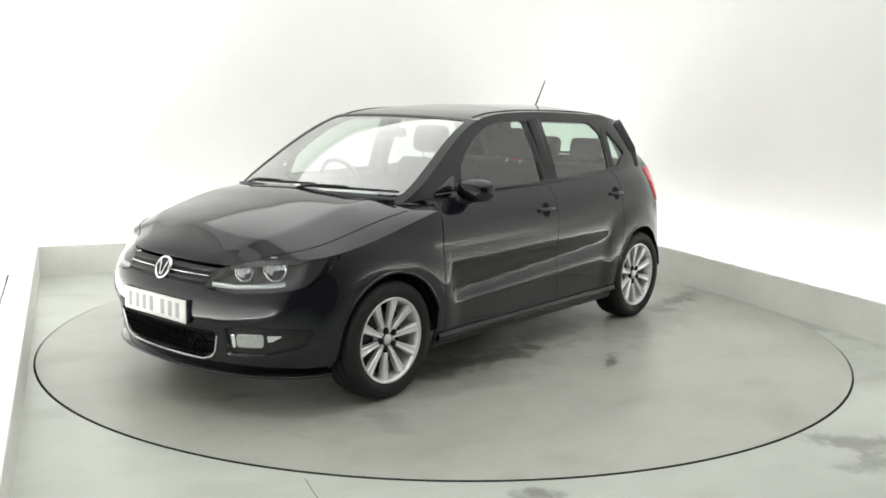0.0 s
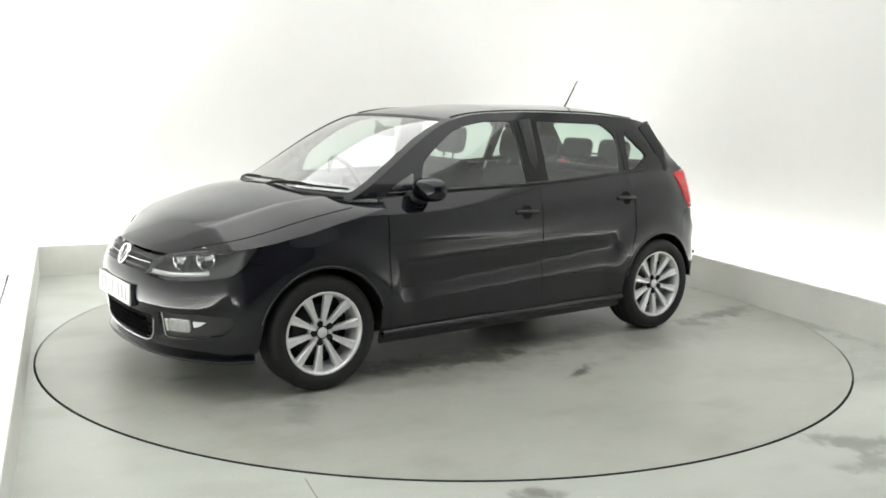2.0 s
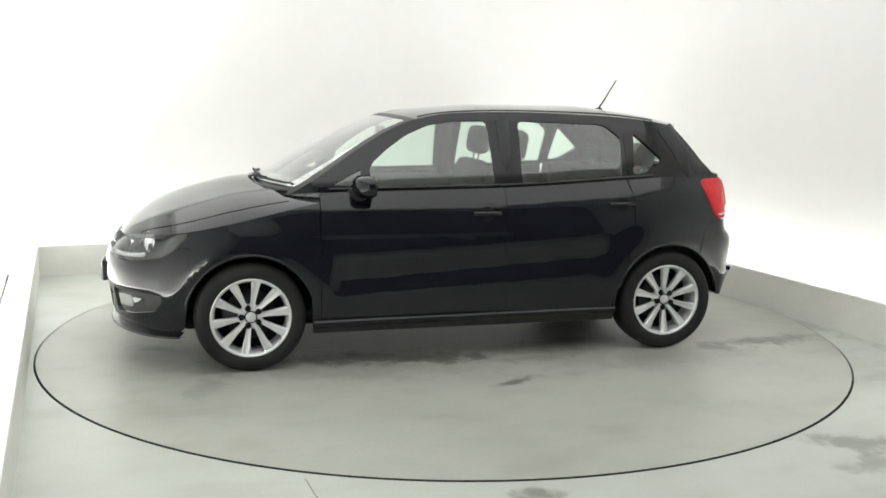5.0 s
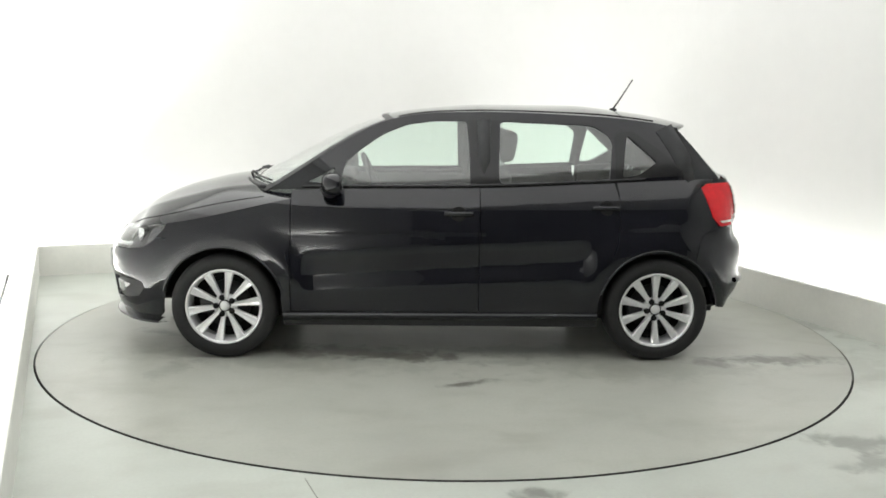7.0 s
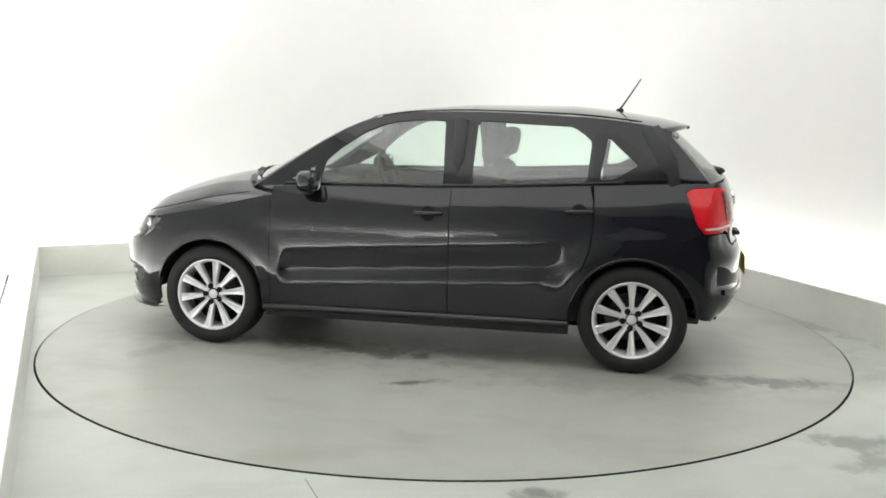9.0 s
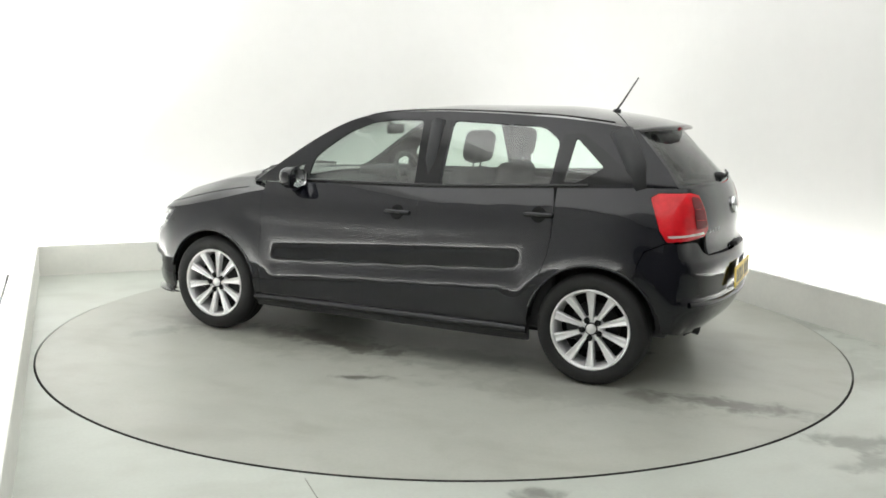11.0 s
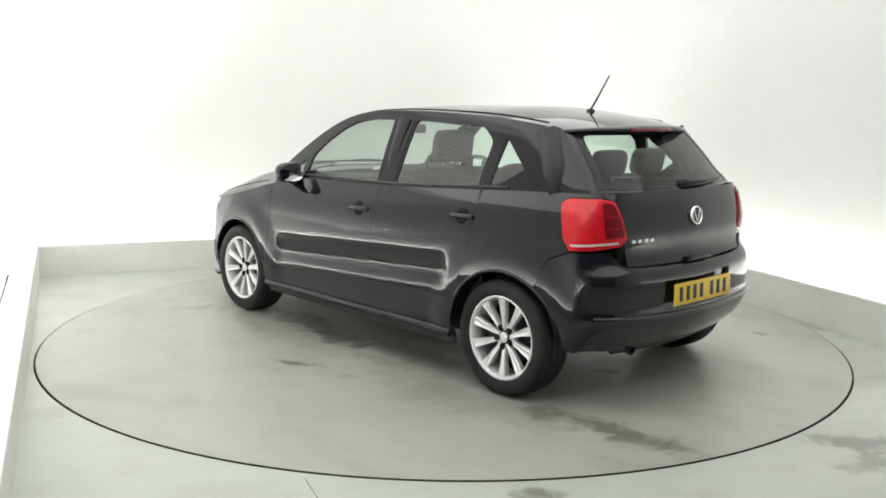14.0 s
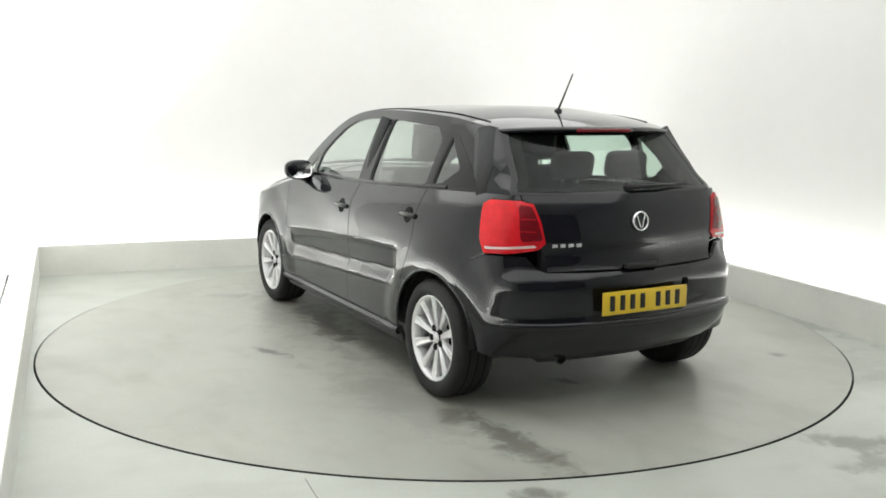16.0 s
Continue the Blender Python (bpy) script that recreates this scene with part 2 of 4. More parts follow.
def rounded(poly, r, n=5):
    """The polygon with its corners rounded by about r."""
    out = []
    k = len(poly)
    for i in range(k):
        p0, p1, p2 = (np.array(poly[(i + j) % k], float) for j in (-1, 0, 1))
        a, b = p0 - p1, p2 - p1
        la, lb = np.linalg.norm(a), np.linalg.norm(b)
        ra, rb = min(r, la * 0.45), min(r, lb * 0.45)
        s, e = p1 + a / la * ra, p1 + b / lb * rb
        for j in range(n + 1):
            t = j / n
            out.append((1 - t) ** 2 * s + 2 * t * (1 - t) * p1 + t * t * e)
    return np.array(out)


def near_edge(loops, q, limit):
    keep = np.ones(len(q), bool)
    for lp in loops:
        a, b = lp, np.roll(lp, -1, 0)
        for s, e in zip(a, b):
            d = e - s
            L = max(d @ d, 1e-12)
            t = np.clip(((q - s) @ d) / L, 0, 1)
            keep &= np.hypot(*(q - s - t[:, None] * d).T) > limit
    return keep


from mathutils.geometry import delaunay_2d_cdt


def sheet(F, outline, holes=(), step=0.03, rim=0.012, lift=0.0, mirror=False):
    """Vertices, faces and normals of a piece of the surface F(u, v) within an outline, with holes and turned-in edges."""
    loops = [resample(lp, step * 0.7) for lp in (outline, *holes)]
    lo, hi = loops[0].min(0), loops[0].max(0)
    gu, gv = np.meshgrid(np.arange(lo[0] + step / 2, hi[0], step), np.arange(lo[1] + step / 2, hi[1], step))
    q = np.stack([gu.ravel(), gv.ravel()], 1)
    if len(q):
        keep = inside(loops[0], q)
        for h in loops[1:]:
            keep &= ~inside(h, q)
        q = q[keep]
        if len(q):
            q = q[near_edge(loops, q, step * 0.35)]
    pts, edges, k = [], [], 0
    for lp in loops:
        pts += [Vector(v) for v in lp]
        edges += [(k + i, k + (i + 1) % len(lp)) for i in range(len(lp))]
        k += len(lp)
    pts += [Vector(v) for v in q]
    vs, es, fs, *_ = delaunay_2d_cdt(pts, edges, [], 0, 1e-7)
    vs = np.array([tuple(v) for v in vs])
    fs = [tuple(f) for f in fs]
    cen = np.array([vs[list(f)].mean(0) for f in fs])
    keep = inside(loops[0], cen)
    for h in loops[1:]:
        keep &= ~inside(h, cen)
    fs = [f for f, ok in zip(fs, keep) if ok]
    e = 1e-3
    P = F(vs[:, 0], vs[:, 1])
    du = F(vs[:, 0] + e, vs[:, 1]) - F(vs[:, 0] - e, vs[:, 1])
    dv = F(vs[:, 0], vs[:, 1] + e) - F(vs[:, 0], vs[:, 1] - e)
    N = np.cross(du, dv)
    N /= np.maximum(np.linalg.norm(N, axis=1, keepdims=True), 1e-12)
    mid = np.array([0.0, 0, 0.6])
    if ((P - mid) * N).sum() < 0:
        N = -N
    P = P + N * lift
    out = []
    for f in fs:
        g = np.cross(P[f[1]] - P[f[0]], P[f[2]] - P[f[0]])
        out.append(f if g @ N[f[0]] > 0 else f[::-1])
    fs = out
    if rim:
        count = {}
        for f in fs:
            for a, b in zip(f, f[1:] + f[:1]):
                count[(a, b)] = 1
        border = [(a, b) for a, b in count if (b, a) not in count]
        base = len(P)
        ids = {}
        extra, exn = [], []
        for a, b in border:
            for v in (a, b):
                if v not in ids:
                    ids[v] = base + len(extra)
                    extra += [P[v], P[v] - N[v] * rim]
                    exn += [N[v], N[v]]
        for a, b in border:
            fs.append((b, a, ids[a] + 1, ids[b] + 1))
        P = np.vstack([P, extra])
        N = np.vstack([N, exn])
    if mirror:
        P, N = P * [1, -1, 1], N * [1, -1, 1]
        fs = [f[::-1] for f in fs]
    return P, fs, N


def panel(name, F, outline, mat, parent, holes=(), step=0.03, rim=0.012, lift=0.0, mirror=False, label=""):
    P, fs, N = sheet(F, outline, holes, step, rim, lift, mirror)
    return put(name, mesh_of(name, P, fs, mat, N), parent, label)


def both(name, F, outline, mat, parent, label="", **kw):
    return [panel(name, F, outline, mat, parent, mirror=side, label=label, **kw) for side in (False, True)]


def grid_mesh(name, rows, mat, parent=None, label="", flip=False):
    """A smooth sheet from rows of points."""
    n, k = len(rows), len(rows[0])
    vs = [q for r in rows for q in r]
    fs = []
    for i in range(n - 1):
        for j in range(k - 1):
            f = (i * k + j, i * k + j + 1, (i + 1) * k + j + 1, (i + 1) * k + j)
            fs.append(f[::-1] if flip else f)
    return put(name, mesh_of(name, vs, fs, mat), parent, label)


# ---- the booth ----
def booth_box(name, lo, hi, mat, label, bevel=0.004, kind="structure", category=""):
    ob = part(name, box_bm(lo, hi, bevel), mat, None, "", BOOTH, smooth=False)
    return tagged(ob, label, category, "", kind)


def floor_with_hole():
    cx, cy = CENTRE[0] * EA.x + CENTRE[1] * EA.y, CENTRE[0] * EB.x + CENTRE[1] * EB.y
    n, r = 160, 2.4685
    out = [(A_LEFT - 0.03, -3.0), (A_RIGHT, -3.0), (A_RIGHT, B_BACK), (A_LEFT - 0.03, B_BACK)]
    lp = resample(out, 0.25)
    ring = np.array([(cx + r * math.cos(2 * math.pi * i / n), cy + r * math.sin(2 * math.pi * i / n)) for i in range(n)])
    pts = [Vector(v) for v in lp] + [Vector(v) for v in ring]
    k = len(lp)
    edges = [(i, (i + 1) % k) for i in range(k)] + [(k + i, k + (i + 1) % n) for i in range(n)]
    vs, es, fs, *_ = delaunay_2d_cdt(pts, edges, [], 0, 1e-7)
    vs = np.array([tuple(v) for v in vs])
    cen = np.array([vs[list(f)].mean(0) for f in fs])
    keep = ~inside(ring, cen)
    faces = [tuple(f) for f, ok in zip(fs, keep) if ok]
    P = [(x, y, 0.0) for x, y in vs]
    base = len(P)
    P += [(x, y, -0.05) for x, y in ring]
    top = [int(np.argmin(np.hypot(vs[:, 0] - x, vs[:, 1] - y))) for x, y in ring]
    for i in range(n):
        j = (i + 1) % n
        faces.append((top[i], top[j], base + j, base + i))
    ob = put("floor", mesh_of("floor", P, faces, "floor", smooth=False), None, "", BOOTH)
    tagged(ob, "grey-green painted concrete floor with faint scuffs and a seam", "floor", "", "structure")
    pit = part("turntable_pit", lathe_bm([(2.52, -0.05), (2.2, -0.05), (2.2, -0.06), (2.52, -0.06)], 96), "groove", None, "", Matrix.Translation((*CENTRE, 0)) @ pose(0, 0, 0, 90))
    tagged(pit, "dark pit under the turntable's circular gap", "pit", "", "structure")


def booth():
    floor_with_hole()
    L, R, B, C = A_LEFT, A_RIGHT, B_BACK, CEIL
    booth_box("kerb_back", (L, B, -0.02), (R + 0.02, B + 0.05, 0.245), "kerb", "low grey board along the back wall hiding strip lights")
    booth_box("kerb_right", (R, -3.0, -0.02), (R + 0.05, B - 0.003, 0.26), "kerb", "low grey board along the side wall hiding strip lights")
    booth_box("kerb_left", (L - 0.032, -3.0, -0.02), (L - 0.002, B + 0.05, 0.243), "kerb", "low grey board along the white side wall hiding strip lights")
    booth_box("trough_floor_back", (L - 0.4, B + 0.05, -0.05), (R + 0.4, B + 0.45, -0.012), "wall", "white floor of the light trough")
    booth_box("trough_floor_right", (R + 0.05, -3.0, -0.05), (R + 0.4, B + 0.045, -0.012), "wall", "white floor of the light trough")
    booth_box("trough_floor_left", (L - 0.5, -3.0, -0.05), (L - 0.037, B + 0.045, -0.012), "wall", "white floor strip beside the side wall")
    # walls with a rounded corner, as one white sheet with thickness
    r, n = 0.9, 14
    a0, a1, b1 = L - 0.29, R + 0.32, B + 0.32
    line = [(a0, -3.0), (a0, b1)]
    line += [(a1 - r + r * math.sin(t), b1 - r + r * math.cos(t)) for t in (math.pi / 2 * i / n for i in range(n + 1))]
    line += [(a1, -3.0)]
    outer = [(a0 - 0.1, -3.0), (a0 - 0.1, b1 + 0.1), (a1 + 0.1, b1 + 0.1), (a1 + 0.1, -3.0)]
    bm = bmesh.new()
    lo = [bm.verts.new((a, b, -0.05)) for a, b in line]
    hi = [bm.verts.new((a, b, C + 0.1)) for a, b in line]
    olo = [bm.verts.new((a, b, -0.05)) for a, b in outer]
    ohi = [bm.verts.new((a, b, C + 0.1)) for a, b in outer]
    for i in range(len(line) - 1):
        bm.faces.new((lo[i], lo[i + 1], hi[i + 1], hi[i]))
    for i in range(3):
        bm.faces.new((olo[i + 1], olo[i], ohi[i], ohi[i + 1]))
    wall = part("wall_studio", bm, "wall", None, "", BOOTH)
    tagged(wall, "seamless white studio wall with a rounded corner, lit from below", "wall", "", "structure")
    for p in wall.data.polygons:
        p.use_smooth = p.normal.z == 0 and p.area < 1.0
    booth_box("wall_seam", (a0 + 0.042, 5.0, -0.012), (a0 + 0.056, B + 0.13, 0.002), "groove", "thin dark seam at the foot of the white wall", 0)
    booth_box("ceiling", (a0 - 0.1, -3.0, C), (a1 + 0.1, b1 + 0.1, C + 0.1), "wall", "plain white studio ceiling")
    # unseen wall, added behind the camera so the car's paint reflects dark
    booth_box("unseen_dark_wall", (a0 - 0.1, -1.65, -0.05), (a1 + 0.1, -1.50, C + 0.1), "dark_wall", "unseen dark grey wall added behind the camera to darken reflections")
    booth_box("floor_seam", (0.817, 2.2, -0.01), (0.821, 3.40, 0.0012), "stain", "thin dark joint in the painted floor", 0)
    booth_box("ceiling_light", (-0.3, 1.3, C - 0.05), (4.8, 8.2, C - 0.003), "wall", "large white luminous ceiling panel", 0.01, "", "ceiling light")


RISE = 0.0045


def turntable():
    disc = new("turntable")
    tagged(disc, "round painted turntable set flush in the floor", "turntable")
    n, r = 192, 2.456
    bm = bmesh.new()
    top = [bm.verts.new((r * math.cos(2 * math.pi * i / n), r * math.sin(2 * math.pi * i / n), RISE)) for i in range(n)]
    low = [bm.verts.new((v.co.x, v.co.y, -0.045)) for v in top]
    bm.faces.new(top)
    bm.faces.new(low[::-1])
    for i in range(n):
        bm.faces.new((top[i], low[i], low[(i + 1) % n], top[(i + 1) % n]))
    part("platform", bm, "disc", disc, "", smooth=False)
    part("edge_rim", lathe_bm([(2.4575, -0.04), (2.4575, RISE - 0.002), (2.4565, RISE - 0.0004), (2.4545, RISE - 0.0004)], 160), "groove", disc, "thin dark rubber edge", pose(0, 0, 0, 90))
    disc.matrix_basis = pose(*CENTRE, 0)
    return disc
# ---- the car's surfaces: x forward, y to its left, z up, origin between the wheels on the ground ----
PLAN = [(2.03, 0), (2.022, 0.2), (1.99, 0.38), (1.93, 0.54), (1.84, 0.67), (1.72, 0.755), (1.55, 0.803), (1.25, 0.826), (0.9, 0.836), (0.4, 0.839), (-0.2, 0.839),
        (-0.7, 0.837), (-1.1, 0.829), (-1.35, 0.810), (-1.52, 0.778), (-1.66, 0.738), (-1.752, 0.662), (-1.808, 0.52), (-1.848, 0.28), (-1.868, 0)]


def dense_plan():
    pts = np.array([(x, -y) for x, y in PLAN[1:2]] + list(PLAN) + [(x, -y) for x, y in PLAN[-2:-1]], float)
    out = []
    for i in range(1, len(pts) - 2):
        p0, p1, p2, p3 = pts[i - 1], pts[i], pts[i + 1], pts[i + 2]
        for t in np.linspace(0, 1, 24, endpoint=False):
            out.append(0.5 * (2 * p1 + (p2 - p0) * t + (2 * p0 - 5 * p1 + 4 * p2 - p3) * t * t + (3 * p1 - p0 - 3 * p2 + p3) * t ** 3))
    out.append(pts[-2])
    out = np.array(out)
    s = np.concatenate([[0], np.cumsum(np.hypot(*np.diff(out, axis=0).T))])
    d = np.gradient(out, s, axis=0)
    d /= np.linalg.norm(d, axis=1, keepdims=True)
    nrm = np.stack([d[:, 1], -d[:, 0]], 1)
    ker = np.ones(9) / 9
    nrm = np.stack([np.convolve(np.pad(nrm[:, k], 4, "edge"), ker, "valid") for k in (0, 1)], 1)
    nrm[0], nrm[-1] = (1, 0), (-1, 0)
    nrm /= np.linalg.norm(nrm, axis=1, keepdims=True)
    return s, out, nrm


S_TAB, P_TAB, N_TAB = dense_plan()
U_END = S_TAB[-1]


def ux(x):
    """How far along the plan's outline the flank reaches x."""
    return float(np.interp(-x, -P_TAB[:, 0], S_TAB))


def uf(y):
    """The same for a place y on the front end."""
    k = int(np.argmax(P_TAB[:, 1] > 0.835))
    return float(np.interp(y, P_TAB[:k, 1], S_TAB[:k]))


def ur(y):
    """The same for a place y on the rear end."""
    k = int(len(P_TAB) - 1 - np.argmax(P_TAB[::-1, 1] > 0.835))
    return float(np.interp(y, P_TAB[k:, 1][::-1], S_TAB[k:][::-1]))


FLANK = pchip([0.15, 0.22, 0.30, 0.40, 0.46, 0.52, 0.60, 0.66, 0.70, 0.75, 0.80, 0.85, 0.90, 0.95, 1.00, 1.06],
              [0.040, 0.026, 0.010, 0.003, 0.001, 0.0012, 0.0025, 0.0047, 0.0071, 0.0112, 0.019, 0.031, 0.048, 0.071, 0.098, 0.135])
POCKET = pchip([0.15, 0.415, 0.437, 0.505, 0.523, 0.536, 0.62, 0.655, 0.675, 1.06], [0, 0, 0.0012, 0.0148, 0.0168, 0.0160, 0.0032, 0.0004, 0, 0])
FRONT = pchip([0.15, 0.21, 0.27, 0.34, 0.42, 0.47, 0.55, 0.60, 0.66, 0.70, 0.74, 0.78, 0.85, 1.06], [0.12, 0.07, 0.035, 0.025, 0.012, 0.0, 0.006, 0.026, 0.065, 0.097, 0.14, 0.19, 0.28, 0.5])
REAR = pchip([0.20, 0.28, 0.34, 0.40, 0.45, 0.50, 0.56, 0.62, 0.665, 0.70, 0.73, 0.78, 0.84, 0.92, 1.0, 1.06], [0.20, 0.11, 0.05, 0.018, 0.004, 0.012, 0.008, 0.005, 0.012, 0.04, 0.055, 0.060, 0.058, 0.068, 0.090, 0.120])
BELT = pchip([1.1, 0.86, 0.5, -0.2, -0.97, -1.25, -1.5, -1.62], [0.94, 0.962, 0.972, 0.985, 1.022, 1.036, 1.046, 1.05])
HUB_Z, ARCH = 0.300, 0.338


def B(u, z):
    """The lower body: along the outline (negative on the right-hand side) and up."""
    u, z = np.asarray(u, float), np.asarray(z, float)
    s = np.clip(np.abs(u), 0, U_END)
    x, y = np.interp(s, S_TAB, P_TAB[:, 0]), np.interp(s, S_TAB, P_TAB[:, 1])
    nx, ny = np.interp(s, S_TAB, N_TAB[:, 0]), np.interp(s, S_TAB, N_TAB[:, 1])
    wf, wr = sstep(0.2, 0.9, nx), sstep(0.25, 0.85, -nx)
    pocket = POCKET(z - 0.06 * (0.2 - x)) * sstep(0.83, 0.73, x) * sstep(-0.88, -0.79, x)
    # the shoulder crease, from the mirror to the tail lamp
    crease = 0.872 - 0.075 * np.minimum(x, 0) + 0.012 * np.clip(x, 0, 1) - 0.02 * sstep(-0.9, -1.5, x)
    off = np.sqrt((z - crease) ** 2 + 0.006 ** 2) - 0.006
    tent = np.clip(1 - off / np.where(z < crease, 0.16, np.maximum(BELT(x) - crease - 0.004, 0.05)), 0, 1)
    pocket = pocket - 0.013 * tent * sstep(1.2, 0.9, x) * sstep(-1.62, -1.4, x)
    ins = pocket + FLANK(z) * (1 - wf - wr) + FRONT(z) * wf + REAR(z) * wr
    for hx in (1.235, -1.235):
        d = np.hypot(x - hx, z - HUB_Z) - ARCH
        ins = ins - 0.019 * (1 - sstep(0.055, 0.21, d)) * (1 - wf) * (1 - wr) * sstep(0.2, 0.34, z)
    side = np.where(u < 0, -1.0, 1.0)
    return np.stack([x - nx * ins, side * (y - ny * ins), z], -1)


FLANK_END = np.linspace(ux(-0.3), ux(-1.7), 60)
BELT_EDGE = B(FLANK_END, BELT(np.interp(FLANK_END, S_TAB, P_TAB[:, 0])))
REAR_X = [-0.5, -0.75, -1.0, -1.25, -1.45, -1.62]
YBELT = pchip([1.1, 1.0, 0.86, 0.5, 0, *REAR_X], [0.64, 0.672, 0.705, 0.733, 0.743, *np.interp([-x for x in REAR_X], -BELT_EDGE[:, 0], BELT_EDGE[:, 1] - 0.001)])
ROOF_EDGE = pchip([0.5, 0.285, 0.2, 0.1, 0, -0.3, -0.9, -1.2, -1.37, -1.6], [1.30, 1.365, 1.385, 1.399, 1.406, 1.412, 1.395, 1.368, 1.338, 1.30])
ROOF_TOP = pchip([0.45, 0.355, 0.2, 0, -0.25, -0.8, -1.16, -1.34, -1.52], [1.348, 1.379, 1.408, 1.431, 1.450, 1.453, 1.420, 1.394, 1.352])
HOOD = pchip([1.98, 1.932, 1.905, 1.83, 1.73, 1.5, 1.22, 1.1, 0.8], [0.70, 0.703, 0.737, 0.798, 0.860, 0.942, 0.996, 1.0, 0.985])
FENDER_TOP = pchip([2.05, 1.9, 1.85, 1.7, 1.55, 1.3, 1.1, 0.9, 0.8], [0.702, 0.706, 0.718, 0.748, 0.768, 0.815, 0.862, 0.908, 0.926])


def gy(x, z):
    """Half the width of the greenhouse, leaning in upwards and rounded towards the tailgate."""
    z = np.asarray(z, float)
    s = np.clip((z - BELT(x)) / 0.4, 0, 1.2)
    t = np.clip((z - 1.05) / 0.288, 0, 1.1)
    ahead = np.clip(x + 1.615 - 0.25 * t + 0.03 * t * (1 - t), 0, 0.22) / 0.22
    return YBELT(x) - 0.165 * s ** 1.2 - 0.034 * (1 - ahead) ** 2 * sstep(0.0, 0.22, s)


def G(x, z):
    """The side of the greenhouse over the belt line."""
    x, z = np.asarray(x, float), np.asarray(z, float)
    return np.stack([x, gy(x, z), z], -1)


def pillar(t):
    t = np.asarray(t, float)
    return 1.0 - 0.715 * t, 0.955 + 0.41 * t + 0.22 * t * t * (1 - t)


def W(v, t):
    """The windscreen: across (-1 to 1) and up (0 to 1)."""
    v, t = np.asarray(v, float), np.asarray(t, float)
    x, z = pillar(t)
    k = 1 - np.abs(v) ** 2.4
    return np.stack([x + (0.20 - 0.152 * t) * k, v * gy(x, z), z + 0.02 * k], -1)


def tail(t):
    t = np.asarray(t, float)
    return -1.615 + 0.25 * t - 0.03 * t * (1 - t), 1.05 + 0.288 * t


def R(v, t):
    """The rear window: across and up."""
    v, t = np.asarray(v, float), np.asarray(t, float)
    x, z = tail(t)
    k = 1 - np.abs(v) ** 2.1
    return np.stack([x - (0.125 - 0.065 * t) * k, v * gy(x, z), z], -1)


def T(v, q):
    """The roof: across and from front to rear, ending in the spoiler's edge."""
    v, q = np.asarray(v, float), np.asarray(q, float)
    k = 1 - np.abs(v) ** 2.6
    x0, x1 = 0.285 + 0.048 * k, -1.375 - 0.14 * k
    x = x0 + (x1 - x0) * q
    ze = ROOF_EDGE(x)
    return np.stack([x, v * gy(x, ze), ze + (ROOF_TOP(x) - ze) * (1 - np.abs(v) ** 2.3)], -1)


def H(u, v):
    """The bonnet: from the nose back along the wings' edge, and across."""
    u, v = np.asarray(u, float), np.asarray(v, float)
    x = np.interp(np.abs(u), S_TAB, P_TAB[:, 0])
    e = B(np.abs(u), FENDER_TOP(x))
    edge = 0.12 + 0.22 * sstep(1.75, 1.25, x)
    k = (1 - edge) * (1 - v * v) + edge * (1 - np.abs(v) ** 8)
    crown = np.maximum(HOOD(e[..., 0]), e[..., 2])
    ridge = 0.013 * np.exp((0.02 - np.sqrt((np.abs(v) - 0.68) ** 2 + 0.0004)) / 0.13) * sstep(1.97, 1.6, e[..., 0]) * (1 - np.abs(v) ** 6)
    return np.stack([e[..., 0] + 0.0 * v, e[..., 1] * v, e[..., 2] + (crown - e[..., 2]) * k + ridge], -1)


def arch(hx, a0, a1, r=ARCH, n=18):
    """Points of a wheel arch on the flank, by angle from forward."""
    return [(ux(hx + r * math.cos(radians(a))), HUB_Z + r * math.sin(radians(a))) for a in np.linspace(a0, a1, n)]


def X(*pairs):
    return [(ux(x), z) for x, z in pairs]


def strip(name, F, line, width, mat, parent, mirror=False, lift=0.002, label=""):
    """A narrow raised band along a line of the surface F."""
    line = resample_line(line, 0.02)
    e = 1e-3
    P = F(line[:, 0], line[:, 1])
    N = np.cross(F(line[:, 0] + e, line[:, 1]) - P, F(line[:, 0], line[:, 1] + e) - P)
    N /= np.maximum(np.linalg.norm(N, axis=1, keepdims=True), 1e-12)
    mid = np.array([-0.1, 0, 0.7])
    N *= np.sign(((P - mid) * N).sum(1, keepdims=True))
    D = np.gradient(P, axis=0)
    D /= np.maximum(np.linalg.norm(D, axis=1, keepdims=True), 1e-12)
    S = np.cross(N, D)
    rows = []
    for k, up in ((-0.5, -0.003), (-0.42, 1), (0, 1.25), (0.42, 1), (0.5, -0.003)):
        q = P + S * width * k + N * (lift * up if up > 0 else up)
        rows.append(q * [1, -1, 1] if mirror else q)
    return grid_mesh(name, rows, mat, parent, label, flip=mirror)


def resample_line(line, step):
    out = []
    for a, b in zip(line, line[1:]):
        a, b = np.array(a, float), np.array(b, float)
        k = max(1, int(math.ceil(np.linalg.norm(b - a) / step)))
        out += [a + (b - a) * j / k for j in range(k)]
    return np.array(out + [np.array(line[-1], float)])


# outlines of the car's front windows and lamps, reused by glass and frames
FRONT_WIN = [(0.585, 0.992), (-0.155, 1.0), (-0.135, 1.362), (0.06, 1.36), (0.21, 1.338), (0.34, 1.285), (0.46, 1.205), (0.56, 1.12)]
SAIL_WIN = [(0.635, 0.998), (0.615, 1.09), (0.775, 1.005)]
REAR_WIN = [(-0.315, 1.005), (-0.955, 1.035), (-0.975, 1.27), (-0.87, 1.345), (-0.325, 1.364)]
QUARTER_WIN = [(-1.025, 1.055), (-1.105, 1.06), (-1.235, 1.14), (-1.06, 1.295)]


